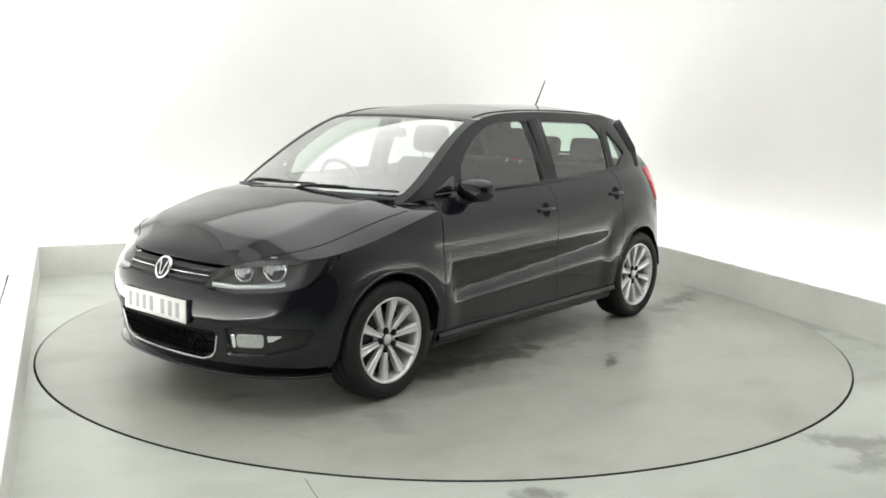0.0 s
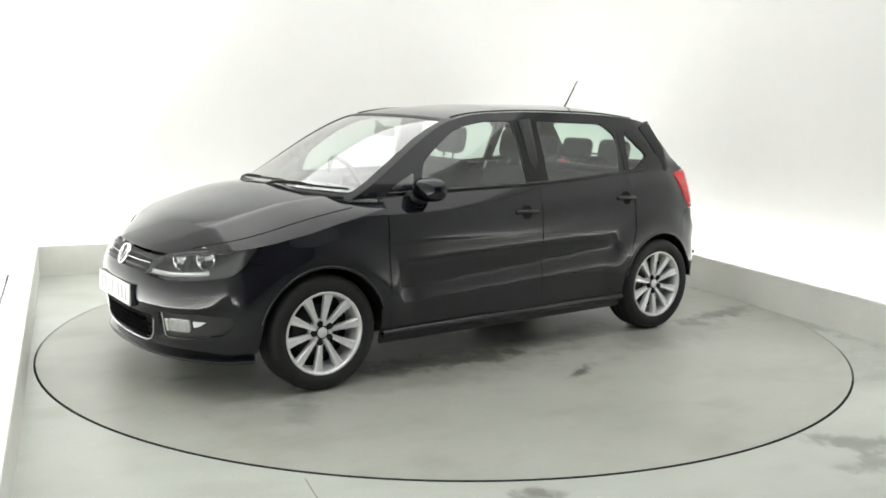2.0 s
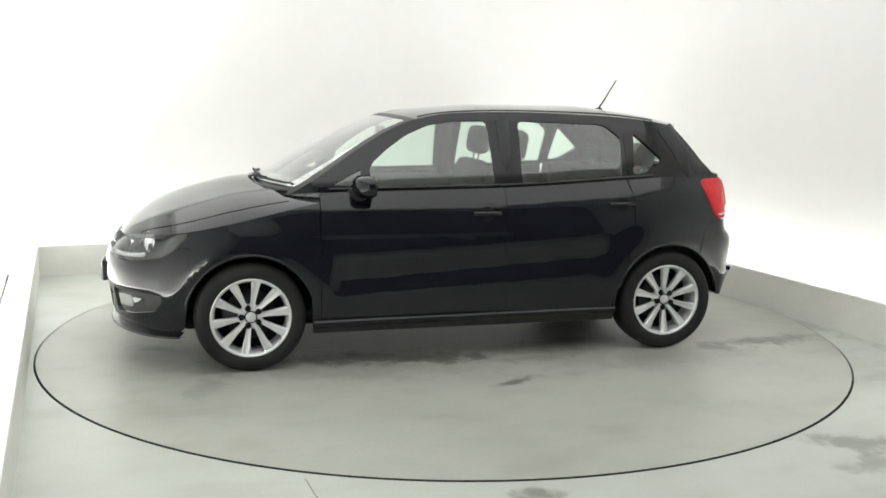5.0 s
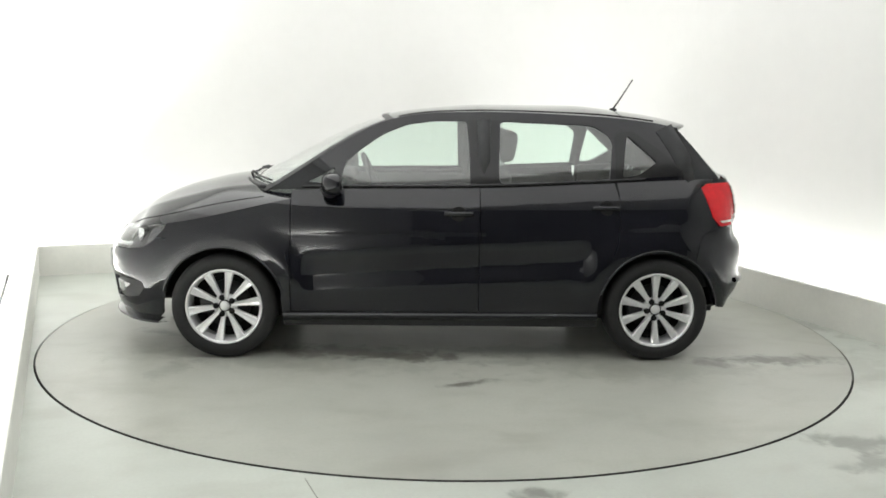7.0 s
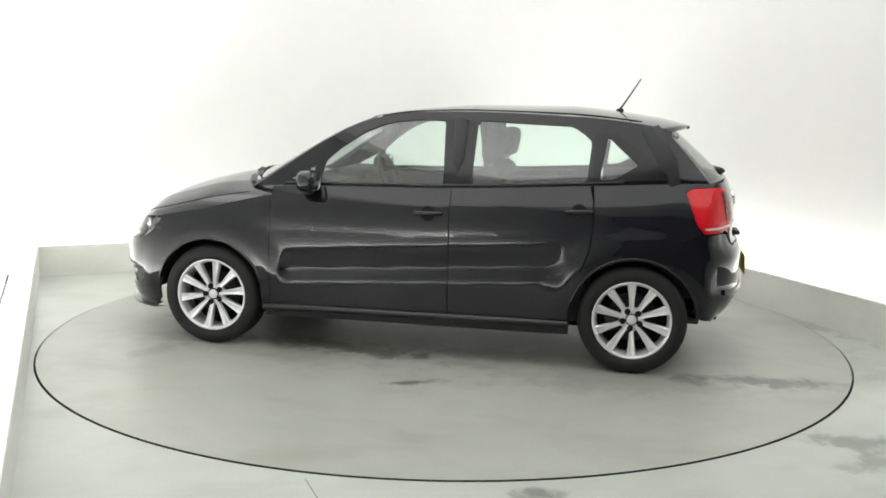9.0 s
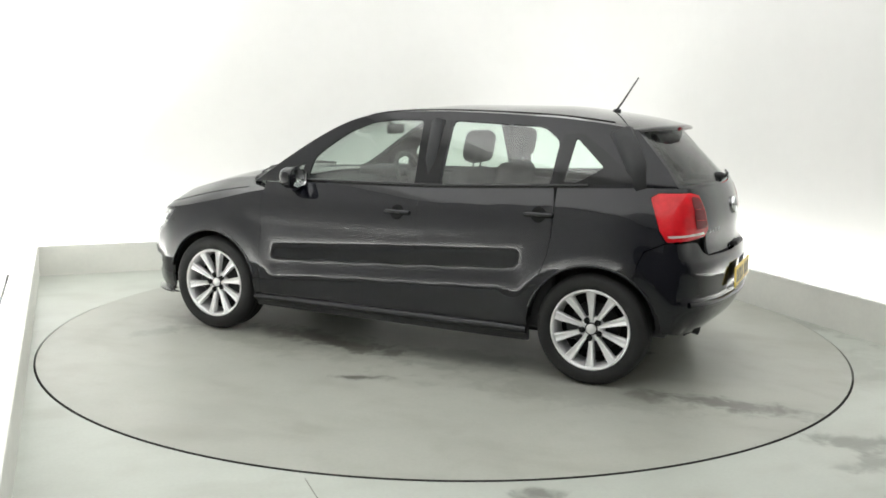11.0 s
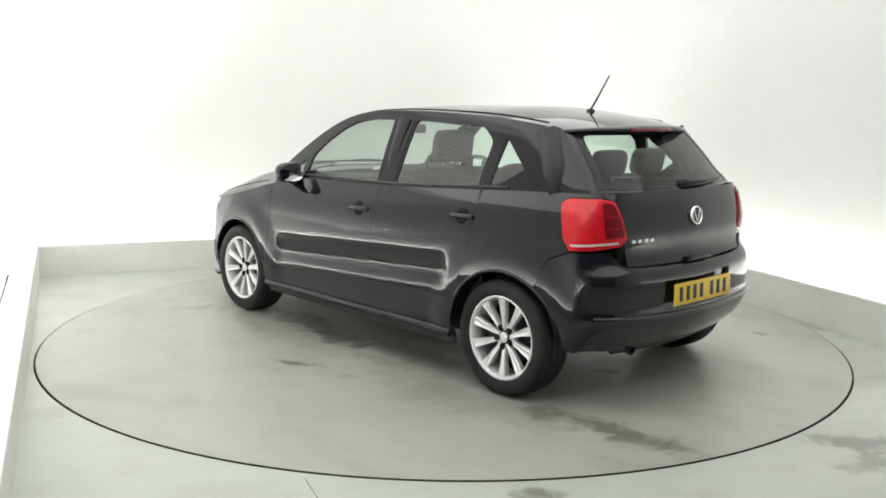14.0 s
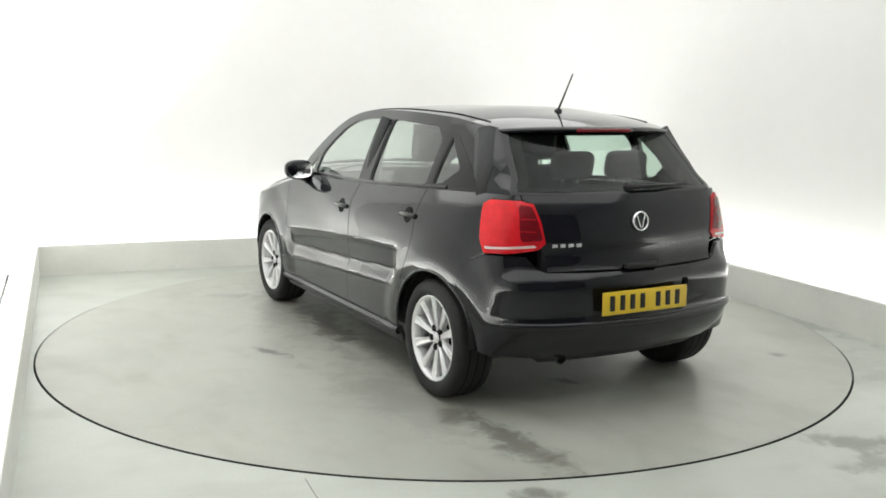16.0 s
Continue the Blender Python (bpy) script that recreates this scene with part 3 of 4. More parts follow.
def lamp_front_outline():
    return [(uf(0.335), 0.605), (uf(0.345), 0.66), (uf(0.40), 0.694), (uf(0.54), 0.722), (ux(1.72), 0.744), (ux(1.64), float(FENDER_TOP(1.64)) + 0.001), (ux(1.562), float(FENDER_TOP(1.562)) - 0.003), (ux(1.572), 0.738), (ux(1.635), 0.672), (ux(1.70), 0.630),
            (uf(0.66), 0.606), (uf(0.5), 0.594)]


def lamp_rear_outline():
    return [(ux(-1.515), 1.000), (ux(-1.55), 1.020), (ur(0.66), 1.026), (ur(0.58), 1.012), (ur(0.545), 0.93), (ur(0.525), 0.835), (ur(0.56), 0.806), (ur(0.68), 0.790), (ux(-1.60), 0.785), (ux(-1.562), 0.84)]


def wheel_mesh_parts(car):
    """One wheel with its tyre, ten-spoke rim, hub and brake disc; then three copies."""
    w = new("wheel")
    w.parent = car
    tyre = part("tyre", lathe_bm([(0.208, -0.075), (0.215, -0.092), (0.245, -0.106), (0.275, -0.104), (0.291, -0.090), (0.298, -0.07), (0.300, -0.035), (0.300, 0.035), (0.298, 0.07), (0.291, 0.090), (0.275, 0.104),
                                 (0.245, 0.106), (0.222, 0.098), (0.214, 0.088), (0.208, 0.075)], 72), "rubber", w, "black road tyre")
    for k in range(3):
        y = -0.045 + 0.045 * k
        part("tread_groove", lathe_bm([(0.3004, y - 0.005), (0.3008, y), (0.3004, y + 0.005)], 72), "gap", w)
    part("rim", lathe_bm([(0.198, -0.09), (0.196, 0.02), (0.200, 0.066), (0.206, 0.078), (0.214, 0.085), (0.2175, 0.090), (0.2160, 0.096), (0.209, 0.0955), (0.202, 0.088), (0.196, 0.074), (0.190, 0.03)], 72), "alloy", w, "silver alloy rim")
    bm = bmesh.new()
    for k in range(10):
        a = 2 * math.pi * k / 10 + 0.157
        rot = Matrix.Rotation(a, 4, "Y")
        secs = [(0.030, 0.011, 0.062, 0.040), (0.065, 0.0125, 0.068, 0.044), (0.11, 0.0155, 0.074, 0.045), (0.16, 0.0205, 0.081, 0.05), (0.193, 0.0245, 0.086, 0.056), (0.206, 0.034, 0.088, 0.066)]
        rings = []
        for r, wd, y, yb in secs:
            prof = [(-wd, yb), (-wd, y - 0.006), (-wd * 0.72, y), (0, y - 0.003), (wd * 0.72, y), (wd, y - 0.006), (wd, yb)]
            rings.append([bm.verts.new(rot @ Vector((r, yy, p))) for p, yy in prof])
        for a_, b_ in zip(rings, rings[1:]):
            for j in range(len(a_) - 1):
                bm.faces.new((a_[j], a_[j + 1], b_[j + 1], b_[j]))
    part("spokes", bm, "alloy", w, "ten tapered silver spokes", smooth=False)
    part("hub_plate", lathe_bm([(0.0, 0.062), (0.030, 0.062), (0.064, 0.056), (0.068, 0.05), (0.068, 0.03)], 40), "alloy", w)
    part("hub_ring", lathe_bm([(0.0275, 0.0645), (0.029, 0.0655), (0.034, 0.0645), (0.036, 0.059)], 32), "gap", w)
    part("hub_cap", lathe_bm([(0.0, 0.073), (0.022, 0.072), (0.028, 0.067), (0.029, 0.058)], 32), "alloy", w)
    for k in range(5):
        a = 2 * math.pi * k / 5
        part("bolt_hole", lathe_bm([(0.0, 0.0), (0.0160, 0.0), (0.0175, -0.012)], 14), "gap", w, "", Matrix.Translation((0.050 * math.cos(a), 0.0715, 0.050 * math.sin(a))))
    part("brake_disc", lathe_bm([(0.0, 0.012), (0.07, 0.012), (0.072, 0.0), (0.135, 0.0), (0.137, -0.02), (0.0, -0.02)], 40), "dark_alloy", w)
    part("wheel_well_shade", lathe_bm([(0.0, -0.04), (0.196, -0.04)], 40), "gap", w)
    part("brake_caliper", box_bm((0.05, -0.035, -0.055), (0.15, 0.03, 0.055), 0.012), "dark_alloy", w)
    w.matrix_basis = pose(1.235, 0.728, HUB_Z)
    copy_thing(w, pose(-1.235, 0.724, HUB_Z, 0, 11, 0))
    copy_thing(w, pose(1.235, -0.728, HUB_Z, 0, 20, 180))
    copy_thing(w, pose(-1.235, -0.724, HUB_Z, 0, 5, 180))


def car_body(car):
    # front bumper, from wheel arch to wheel arch
    top = [(uf(0.34), 0.598), (uf(0.5), 0.588), (uf(0.66), 0.600), (ux(1.70), 0.624), (ux(1.638), 0.662), (ux(1.615), 0.684), (ux(1.556), 0.680)]
    side = arch(1.235, 63, 8, n=14) + [(ux(1.585), 0.25), (ux(1.62), 0.215)]
    half = [(uf(0.33), 0.61)] + top + side + [(uf(0.60), 0.215), (uf(0.3), 0.215)]
    outline = half + [(-u, z) for u, z in half[::-1]]
    grille = rounded([(uf(0.405), 0.405), (uf(0.385), 0.30), (uf(0.30), 0.258), (-uf(0.30), 0.258), (-uf(0.385), 0.30), (-uf(0.405), 0.405)], 0.03)
    fog = rounded([(uf(0.445), 0.428), (uf(0.665), 0.440), (ux(1.70), 0.432), (ux(1.69), 0.395), (ux(1.74), 0.335), (uf(0.60), 0.298), (uf(0.45), 0.292)], 0.025)
    fogm = np.array([(-u, z) for u, z in fog[::-1]])
    panel("front_bumper", B, outline, "paint", car, holes=[grille, fog, fogm], step=0.03, rim=0.02, label="glossy black front bumper")
    # lower grille: dark backing, hexagon-like mesh bars, bright frame
    panel("lower_grille", B, grille, "gap", car, step=0.04, rim=0, lift=-0.03)
    for k in range(5):
        z = 0.278 + 0.026 * k
        w = 0.32 + 0.02 * min(k, 4)
        strip("grille_bar", B, [(-uf(w), z), (0, z), (uf(w), z)], 0.007, "black", car, lift=-0.012)
    for k in range(-12, 13):
        for j in range(4):
            y = (k + 0.5 * (j % 2)) * 0.03
            if abs(y) < 0.34:
                z = 0.278 + 0.026 * j
                s = math.copysign(1, y) if y else 1
                strip("grille_bar", B, [(s * uf(abs(y)), z), (s * uf(abs(y)), z + 0.026)], 0.006, "black", car, lift=-0.012)
    strip("grille_chrome", B, [(-uf(0.405), 0.385), (-uf(0.385), 0.305), (-uf(0.36), 0.275), (-uf(0.30), 0.256), (0, 0.254), (uf(0.30), 0.256), (uf(0.36), 0.275), (uf(0.385), 0.305), (uf(0.405), 0.385)], 0.008, "dull_chrome", car, lift=0.003,
          label="thin bright trim round the lower grille")
    for s in (1, -1):
        panel("fog_recess", B, fog if s > 0 else fogm, "black", car, step=0.04, rim=0, lift=-0.025)
        fl = rounded([(s * uf(0.50), 0.395), (s * uf(0.62), 0.398), (s * uf(0.62), 0.338), (s * uf(0.50), 0.335)], 0.018)
        panel("fog_lamp", B, fl, "lens", car, step=0.02, rim=0.012, lift=-0.010, label="round-edged bright fog lamp")
        panel("fog_trim", B, rounded([(s * uf(0.472), 0.39), (s * uf(0.490), 0.39), (s * uf(0.490), 0.33), (s * uf(0.478), 0.33)], 0.004), "chrome", car, step=0.03, rim=0.006, lift=-0.012)
        panel("fog_trim", B, rounded([(s * uf(0.635), 0.395), (s * uf(0.69), 0.395), (s * uf(0.66), 0.372), (s * uf(0.638), 0.365)], 0.006), "alloy", car, step=0.03, rim=0.006, lift=-0.012)
    # chin: black spoiler lip
    lip = []
    for off, z in ((-0.03, 0.222), (0.022, 0.208), (0.030, 0.202), (0.020, 0.195), (-0.05, 0.190)):
        us = np.linspace(-ux(1.60), ux(1.60), 60)
        p = B(us, np.full(60, 0.23))
        n = p * [1, 1, 0] - np.array([1.2, 0, 0])
        n /= np.linalg.norm(n, axis=1, keepdims=True)
        q = p + n * off
        q[:, 2] = z
        lip.append(q)
    grid_mesh("chin_spoiler", lip, "gloss_black", car, "black lip under the front bumper")
    # bonnet and wings
    us = np.concatenate([np.linspace(0.0005, uf(0.6), 26), np.linspace(uf(0.62), ux(0.84), 40)])
    vs = np.sin(np.linspace(-math.pi / 2, math.pi / 2, 101))
    rows = [H(np.full(101, u), vs) for u in us]
    bon = grid_mesh("bonnet", rows, "paint", car, "glossy black bonnet with two soft ridges")
    for s in (1, -1):
        line = [H(u, s * 0.90) + np.array([0, 0, 0.0005]) for u in np.linspace(uf(0.62), ux(1.02), 30)]
        part("bonnet_gap", tube_bm(line, 0.0022, 6), "gap", car)
    wing = [(ux(0.862), 0.245), (ux(0.862), float(FENDER_TOP(0.87))), *[(ux(x), float(FENDER_TOP(x))) for x in np.linspace(0.9, 1.552, 15)], (ux(1.563), 0.738), (ux(1.617), 0.690), (ux(1.56), 0.686)] + arch(1.235, 62, 165, n=26) + [(ux(0.905), 0.25)]
    both("front_wing", B, wing, "paint", car, "glossy black front wing", step=0.02)
    # doors
    fd = [(ux(0.855), 0.284), (ux(0.855), float(BELT(0.855))), *[(ux(x), float(BELT(x))) for x in np.linspace(0.7, -0.15, 9)], (ux(-0.203), float(BELT(-0.2))), (ux(-0.203), 0.284)]
    doors = both("front_door", B, fd, "paint", car, "glossy black front door", step=0.018)
    rd = [(ux(-0.209), 0.284), (ux(-0.209), float(BELT(-0.2))), *[(ux(x), float(BELT(x))) for x in np.linspace(-0.3, -0.98, 8)], (ux(-1.00), 0.94), (ux(-1.0), 0.80), (ux(-0.985), 0.68), (ux(-0.945), 0.56)] + arch(-1.235, 42, 2, ARCH + 0.012, 8) + [(ux(-0.885), 0.284)]
    rdoors = both("rear_door", B, rd, "paint", car, "glossy black rear door", step=0.018)
    return doors, rdoors


def clean_quarter():
    out = [(ux(-1.007), 0.80), (ux(-1.007), 0.945)]
    out += [(ux(x), float(BELT(x))) for x in (-1.0, -1.1, -1.2, -1.3, -1.4, -1.5)]
    out += [(ur(0.66), 1.05), (ur(0.655), 1.033), (ux(-1.55), 1.027), (ux(-1.509), 1.005), (ux(-1.556), 0.84), (ux(-1.594), 0.782), (ux(-1.49), 0.735), (ux(-1.46), 0.67)]
    out += arch(-1.235, 127, 40, n=26)[:26]
    out += [(ux(-0.952), 0.562), (ux(-0.992), 0.68)]
    return out


def car_rear(car):
    both("rear_quarter", B, clean_quarter(), "paint", car, "glossy black rear quarter panel", step=0.02)
    # bumper
    half = [(ur(0.30), 0.692), (ur(0.52), 0.70), (ur(0.56), 0.715), (ur(0.62), 0.772), (ux(-1.63), 0.776), (ux(-1.598), 0.776), (ux(-1.495), 0.730), (ux(-1.465), 0.668)] + arch(-1.235, 128, 172, n=14)[0:14] + [(ux(-1.60), 0.315), (ur(0.66), 0.285), (ur(0.55), 0.277), (ur(0.3), 0.278)]
    # the outline is walked from the left middle outwards and mirrored across the rear centre
    left = [(u, z) for u, z in half]
    right = [(2 * U_END - u, z) for u, z in half[::-1]]
    outline = left + right

    def B2(u, z):
        u = np.asarray(u, float)
        over = u > U_END
        p = B(np.where(over, 2 * U_END - u, u), z)
        p[..., 1] = np.where(over, -p[..., 1], p[..., 1])
        return p

    def c(y):
        return ur(y) if y >= 0 else 2 * U_END - ur(-y)
    plate_hole = rounded([(c(0.30), 0.635), (c(-0.30), 0.635), (c(-0.28), 0.475), (c(0.28), 0.475)], 0.02)
    panel("rear_bumper", B2, outline, "paint", car, holes=[plate_hole], step=0.03, rim=0.02, label="glossy black rear bumper with a plate recess")
    panel("plate_recess", B2, plate_hole, "gloss_black", car, step=0.04, rim=0, lift=-0.02)
    strip("bumper_ledge", B2, [(c(0.70), 0.462), (c(0.4), 0.452), (c(0), 0.450), (c(-0.4), 0.452), (c(-0.70), 0.462)], 0.03, "paint", car, lift=0.012)
    skirt = [(ur(0.56), 0.274), (c(0.3), 0.274), (c(-0.3), 0.274), (c(-0.56), 0.274), (c(-0.5), 0.238), (c(0), 0.238), (c(0.5), 0.238)]
    panel("rear_skirt", B2, skirt, "black", car, step=0.04, rim=0.01, lift=-0.005)
    # tailgate
    tg = [(c(0.515), 0.708), (c(0), 0.702), (c(-0.515), 0.708), (c(-0.535), 0.84), (c(-0.552), 0.93), (c(-0.59), 1.018), (c(-0.64), 1.033), (c(-0.645), 1.05), (c(0), 1.05), (c(0.645), 1.05), (c(0.64), 1.033), (c(0.59), 1.018), (c(0.552), 0.93), (c(0.535), 0.84)]
    gate = panel("tailgate", B2, tg, "paint", car, step=0.03, label="glossy black tailgate")
    win = rounded([(-0.955, 0.03), (0.955, 0.03), (0.93, 0.97), (-0.93, 0.97)], 0.07)
    panel("tailgate_frame", R, [(-1, 0), (1, 0), (1, 1), (-1, 1)], "paint", car, holes=[win], step=0.07, rim=0.01)
    panel("rear_window", R, win, "dark_glass", car, step=0.07, rim=0, lift=-0.003, label="tinted rear window")
    border = rounded([(-0.87, 0.07), (0.87, 0.07), (0.82, 0.93), (-0.82, 0.93)], 0.09)
    panel("window_border", R, win, "gap", car, holes=[border], step=0.07, rim=0, lift=-0.006)
    # lamps
    for s in (False, True):
        lamp = panel("tail_lamp", B, lamp_rear_outline(), "red", car, step=0.02, rim=0.03, lift=0.006, mirror=s, label="bright red tail lamp")
        panel("lamp_insert", B, rounded([(ur(0.665), 1.008), (ur(0.59), 1.0), (ur(0.56), 0.93), (ur(0.54), 0.85), (ur(0.65), 0.845)], 0.02), "dark_red", lamp, step=0.02, rim=0.004, lift=0.0105, mirror=s)
        for z in (0.890, 0.945):
            strip("lamp_rib", B, [(ur(0.650), z), (ur(0.575), z - 0.002)], 0.004, "red", lamp, mirror=s, lift=0.0125)
        panel("lamp_strip", B, rounded([(ux(-1.60), 0.814), (ur(0.58), 0.828), (ur(0.57), 0.818), (ux(-1.61), 0.804)], 0.005), "clear_red", lamp, step=0.02, rim=0.004, lift=0.0105, mirror=s)
    # plate with bars in place of its characters
    plate("rear_plate", car, pose(-1.872, 0, 0.55, 0, -2, 180), "plate_y", "yellow rear number plate with black bars")
    # round badge and model badge
    badge(car, pose(-1.806, 0, 0.922, 0, -8, 180), 0.048)
    for k in range(4):
        y = 0.475 - 0.042 * k
        part("model_badge", box_bm((-0.003, -0.014, -0.008), (0.003, 0.014, 0.008), 0.002), "dull_chrome", gate, "", Matrix.Translation(Vector(B2(np.array(c(y)), np.array(0.822)))))
    part("tailgate_handle", box_bm((-0.03, -0.10, -0.012), (0.002, 0.10, 0.012), 0.006), "black", gate, "", Matrix.Translation((-1.822, 0, 0.715)))
    # wiper
    part("rear_wiper", tube_bm([R(np.array(0.0), np.array(0.10)) + [-0.03, 0, 0.0], R(np.array(-0.32), np.array(0.11)) + [-0.03, 0, 0], R(np.array(-0.66), np.array(0.12)) + [-0.028, 0, 0]], 0.011, 8, taper=0.6), "black", car, "black rear wiper")
    part("wiper_hub", lathe_bm([(0.0, 0.03), (0.018, 0.028), (0.024, 0.0), (0.02, -0.03)], 20), "black", car, "", Matrix.Translation(Vector(R(np.array(0.0), np.array(0.10)))) @ pose(0, 0, 0, 0, 0, 90))
    # high brake lamp under the spoiler's edge
    line = [T(np.array(v), np.array(1.0)) + [-0.001, 0, -0.012] for v in np.linspace(-0.34, 0.34, 12)]
    part("high_brake_lamp", tube_bm(line, 0.010, 8), "dark_red", car, "dark red brake lamp in the spoiler")
    # exhaust
    ex = lathe_bm([(0.026, 0.0), (0.028, 0.0), (0.028, 0.16), (0.022, 0.16), (0.022, 0.02)], 24)
    part("exhaust_pipe", ex, "dark_alloy", car, "", pose(-1.72, 0.37, 0.262, 12, 0, -90))
    part("rear_silencer", box_bm((-1.58, 0.02, 0.225), (-1.30, 0.46, 0.33), 0.045, 3), "dark_alloy", car)


def plate(name, car, m, mat, label, ink="ink"):
    p = part(name, box_bm((-0.004, -0.26, -0.0555), (0.004, 0.26, 0.0555), 0.004), mat, car, label, m)
    x = -0.225
    for k in range(7):
        if k == 4:
            x += 0.035
        part("plate_bar", box_bm((0.0035, x + 0.006, -0.036), (0.0052, x + 0.036, 0.036), 0.0005), ink, p)
        x += 0.061
    return p


def badge(car, m, r):
    b = part("badge", lathe_bm([(r * 0.80, 0.0), (r * 0.82, 0.008), (r * 0.9, 0.011), (r, 0.007), (r, -0.006)], 40), "chrome", car, "round chrome badge", m @ pose(0, 0, 0, 0, 0, -90))
    part("badge_field", lathe_bm([(0.0, 0.003), (r * 0.82, 0.003)], 40), "gloss_black", b)
    for a, x0, x1 in ((-18, -0.30, 0.0), (18, 0.30, 0.0)):
        part("badge_bar", box_bm((-r * 0.07, 0.003, -r * 0.68), (r * 0.07, 0.008, r * 0.68), 0.001), "chrome", b, "", pose(x0 * r, 0, 0, 0, a, 0))
    return b


def car_front(car):
    # upper grille with two bright lines
    g = [(-uf(0.335), 0.612), (0, 0.612), (uf(0.335), 0.612), (uf(0.343), 0.655), (uf(0.385), 0.692), (0, 0.697), (-uf(0.385), 0.692), (-uf(0.343), 0.655)]
    panel("upper_grille", B, g, "black", car, step=0.04, rim=0.02, lift=-0.012)
    for z, w, mat in ((0.629, 0.325, "black"), (0.651, 0.335, "chrome"), (0.674, 0.355, "black")):
        strip("grille_line", B, [(-uf(w), z), (0, z), (uf(w), z)], 0.005 if mat == "chrome" else 0.012, mat, car, lift=0.004)
    badge(car, pose(1.976, 0, 0.655, 0, -24, 0), 0.058)
    plate("front_plate", car, pose(2.034, 0, 0.482, 0, -1, 0), "plate_w", "white front number plate with faint grey bars", "grey_ink")
    part("plate_holder", box_bm((-0.03, -0.262, -0.057), (-0.005, 0.262, 0.057), 0.004), "black", car, "", pose(2.034, 0, 0.482))
    for s in (False, True):
        k = -1 if s else 1
        out = lamp_front_outline()
        lamp = panel("headlamp", B, out, "lamp_inside", car, step=0.03, rim=0.0, lift=-0.075, mirror=s, label="clear headlamp with bright reflectors")
        panel("lamp_cover", B, out, "clear", lamp, step=0.02, rim=0.01, lift=0.002, mirror=s)
        for y, z, r in ((0.495, 0.670, 0.040), (0.640, 0.690, 0.052)):
            c = B(np.array(uf(y)), np.array(z))
            c = Vector((c[0] - 0.045, k * (c[1] - 0.02), c[2]))
            bowl = part("reflector", lathe_bm([(0.008, -0.055), (r * 0.5, -0.040), (r * 0.85, -0.015), (r, 0.0), (r * 1.12, 0.004), (r * 1.16, -0.01)], 32), "chrome", lamp, "", Matrix.Translation(c) @ pose(0, 0, 0, 0, 0, -90 + k * 25))
            part("bulb", lathe_bm([(0.0, -0.012), (0.009, -0.016), (0.011, -0.05)], 16), "alloy", bowl)
        strip("lamp_blade", B, [(uf(0.36), 0.622), (uf(0.5), 0.620), (uf(0.66), 0.632), (uf(0.70), 0.640)], 0.022, "dull_chrome", lamp, mirror=s, lift=-0.012)
        strip("lamp_divider", B, [(uf(0.565), 0.640), (uf(0.572), 0.72)], 0.012, "lamp_inside", lamp, mirror=s, lift=-0.03)
        panel("side_reflector", B, rounded([(ux(1.70), 0.665), (ux(1.655), 0.685), (ux(1.60), 0.745), (ux(1.66), 0.742)], 0.012), "lamp_inside", lamp, step=0.02, rim=0.004, lift=-0.030, mirror=s)
        strip("lamp_brow", B, [(uf(0.42), 0.70), (uf(0.56), 0.722), (ux(1.70), 0.744)], 0.02, "black", lamp, mirror=s, lift=-0.02)


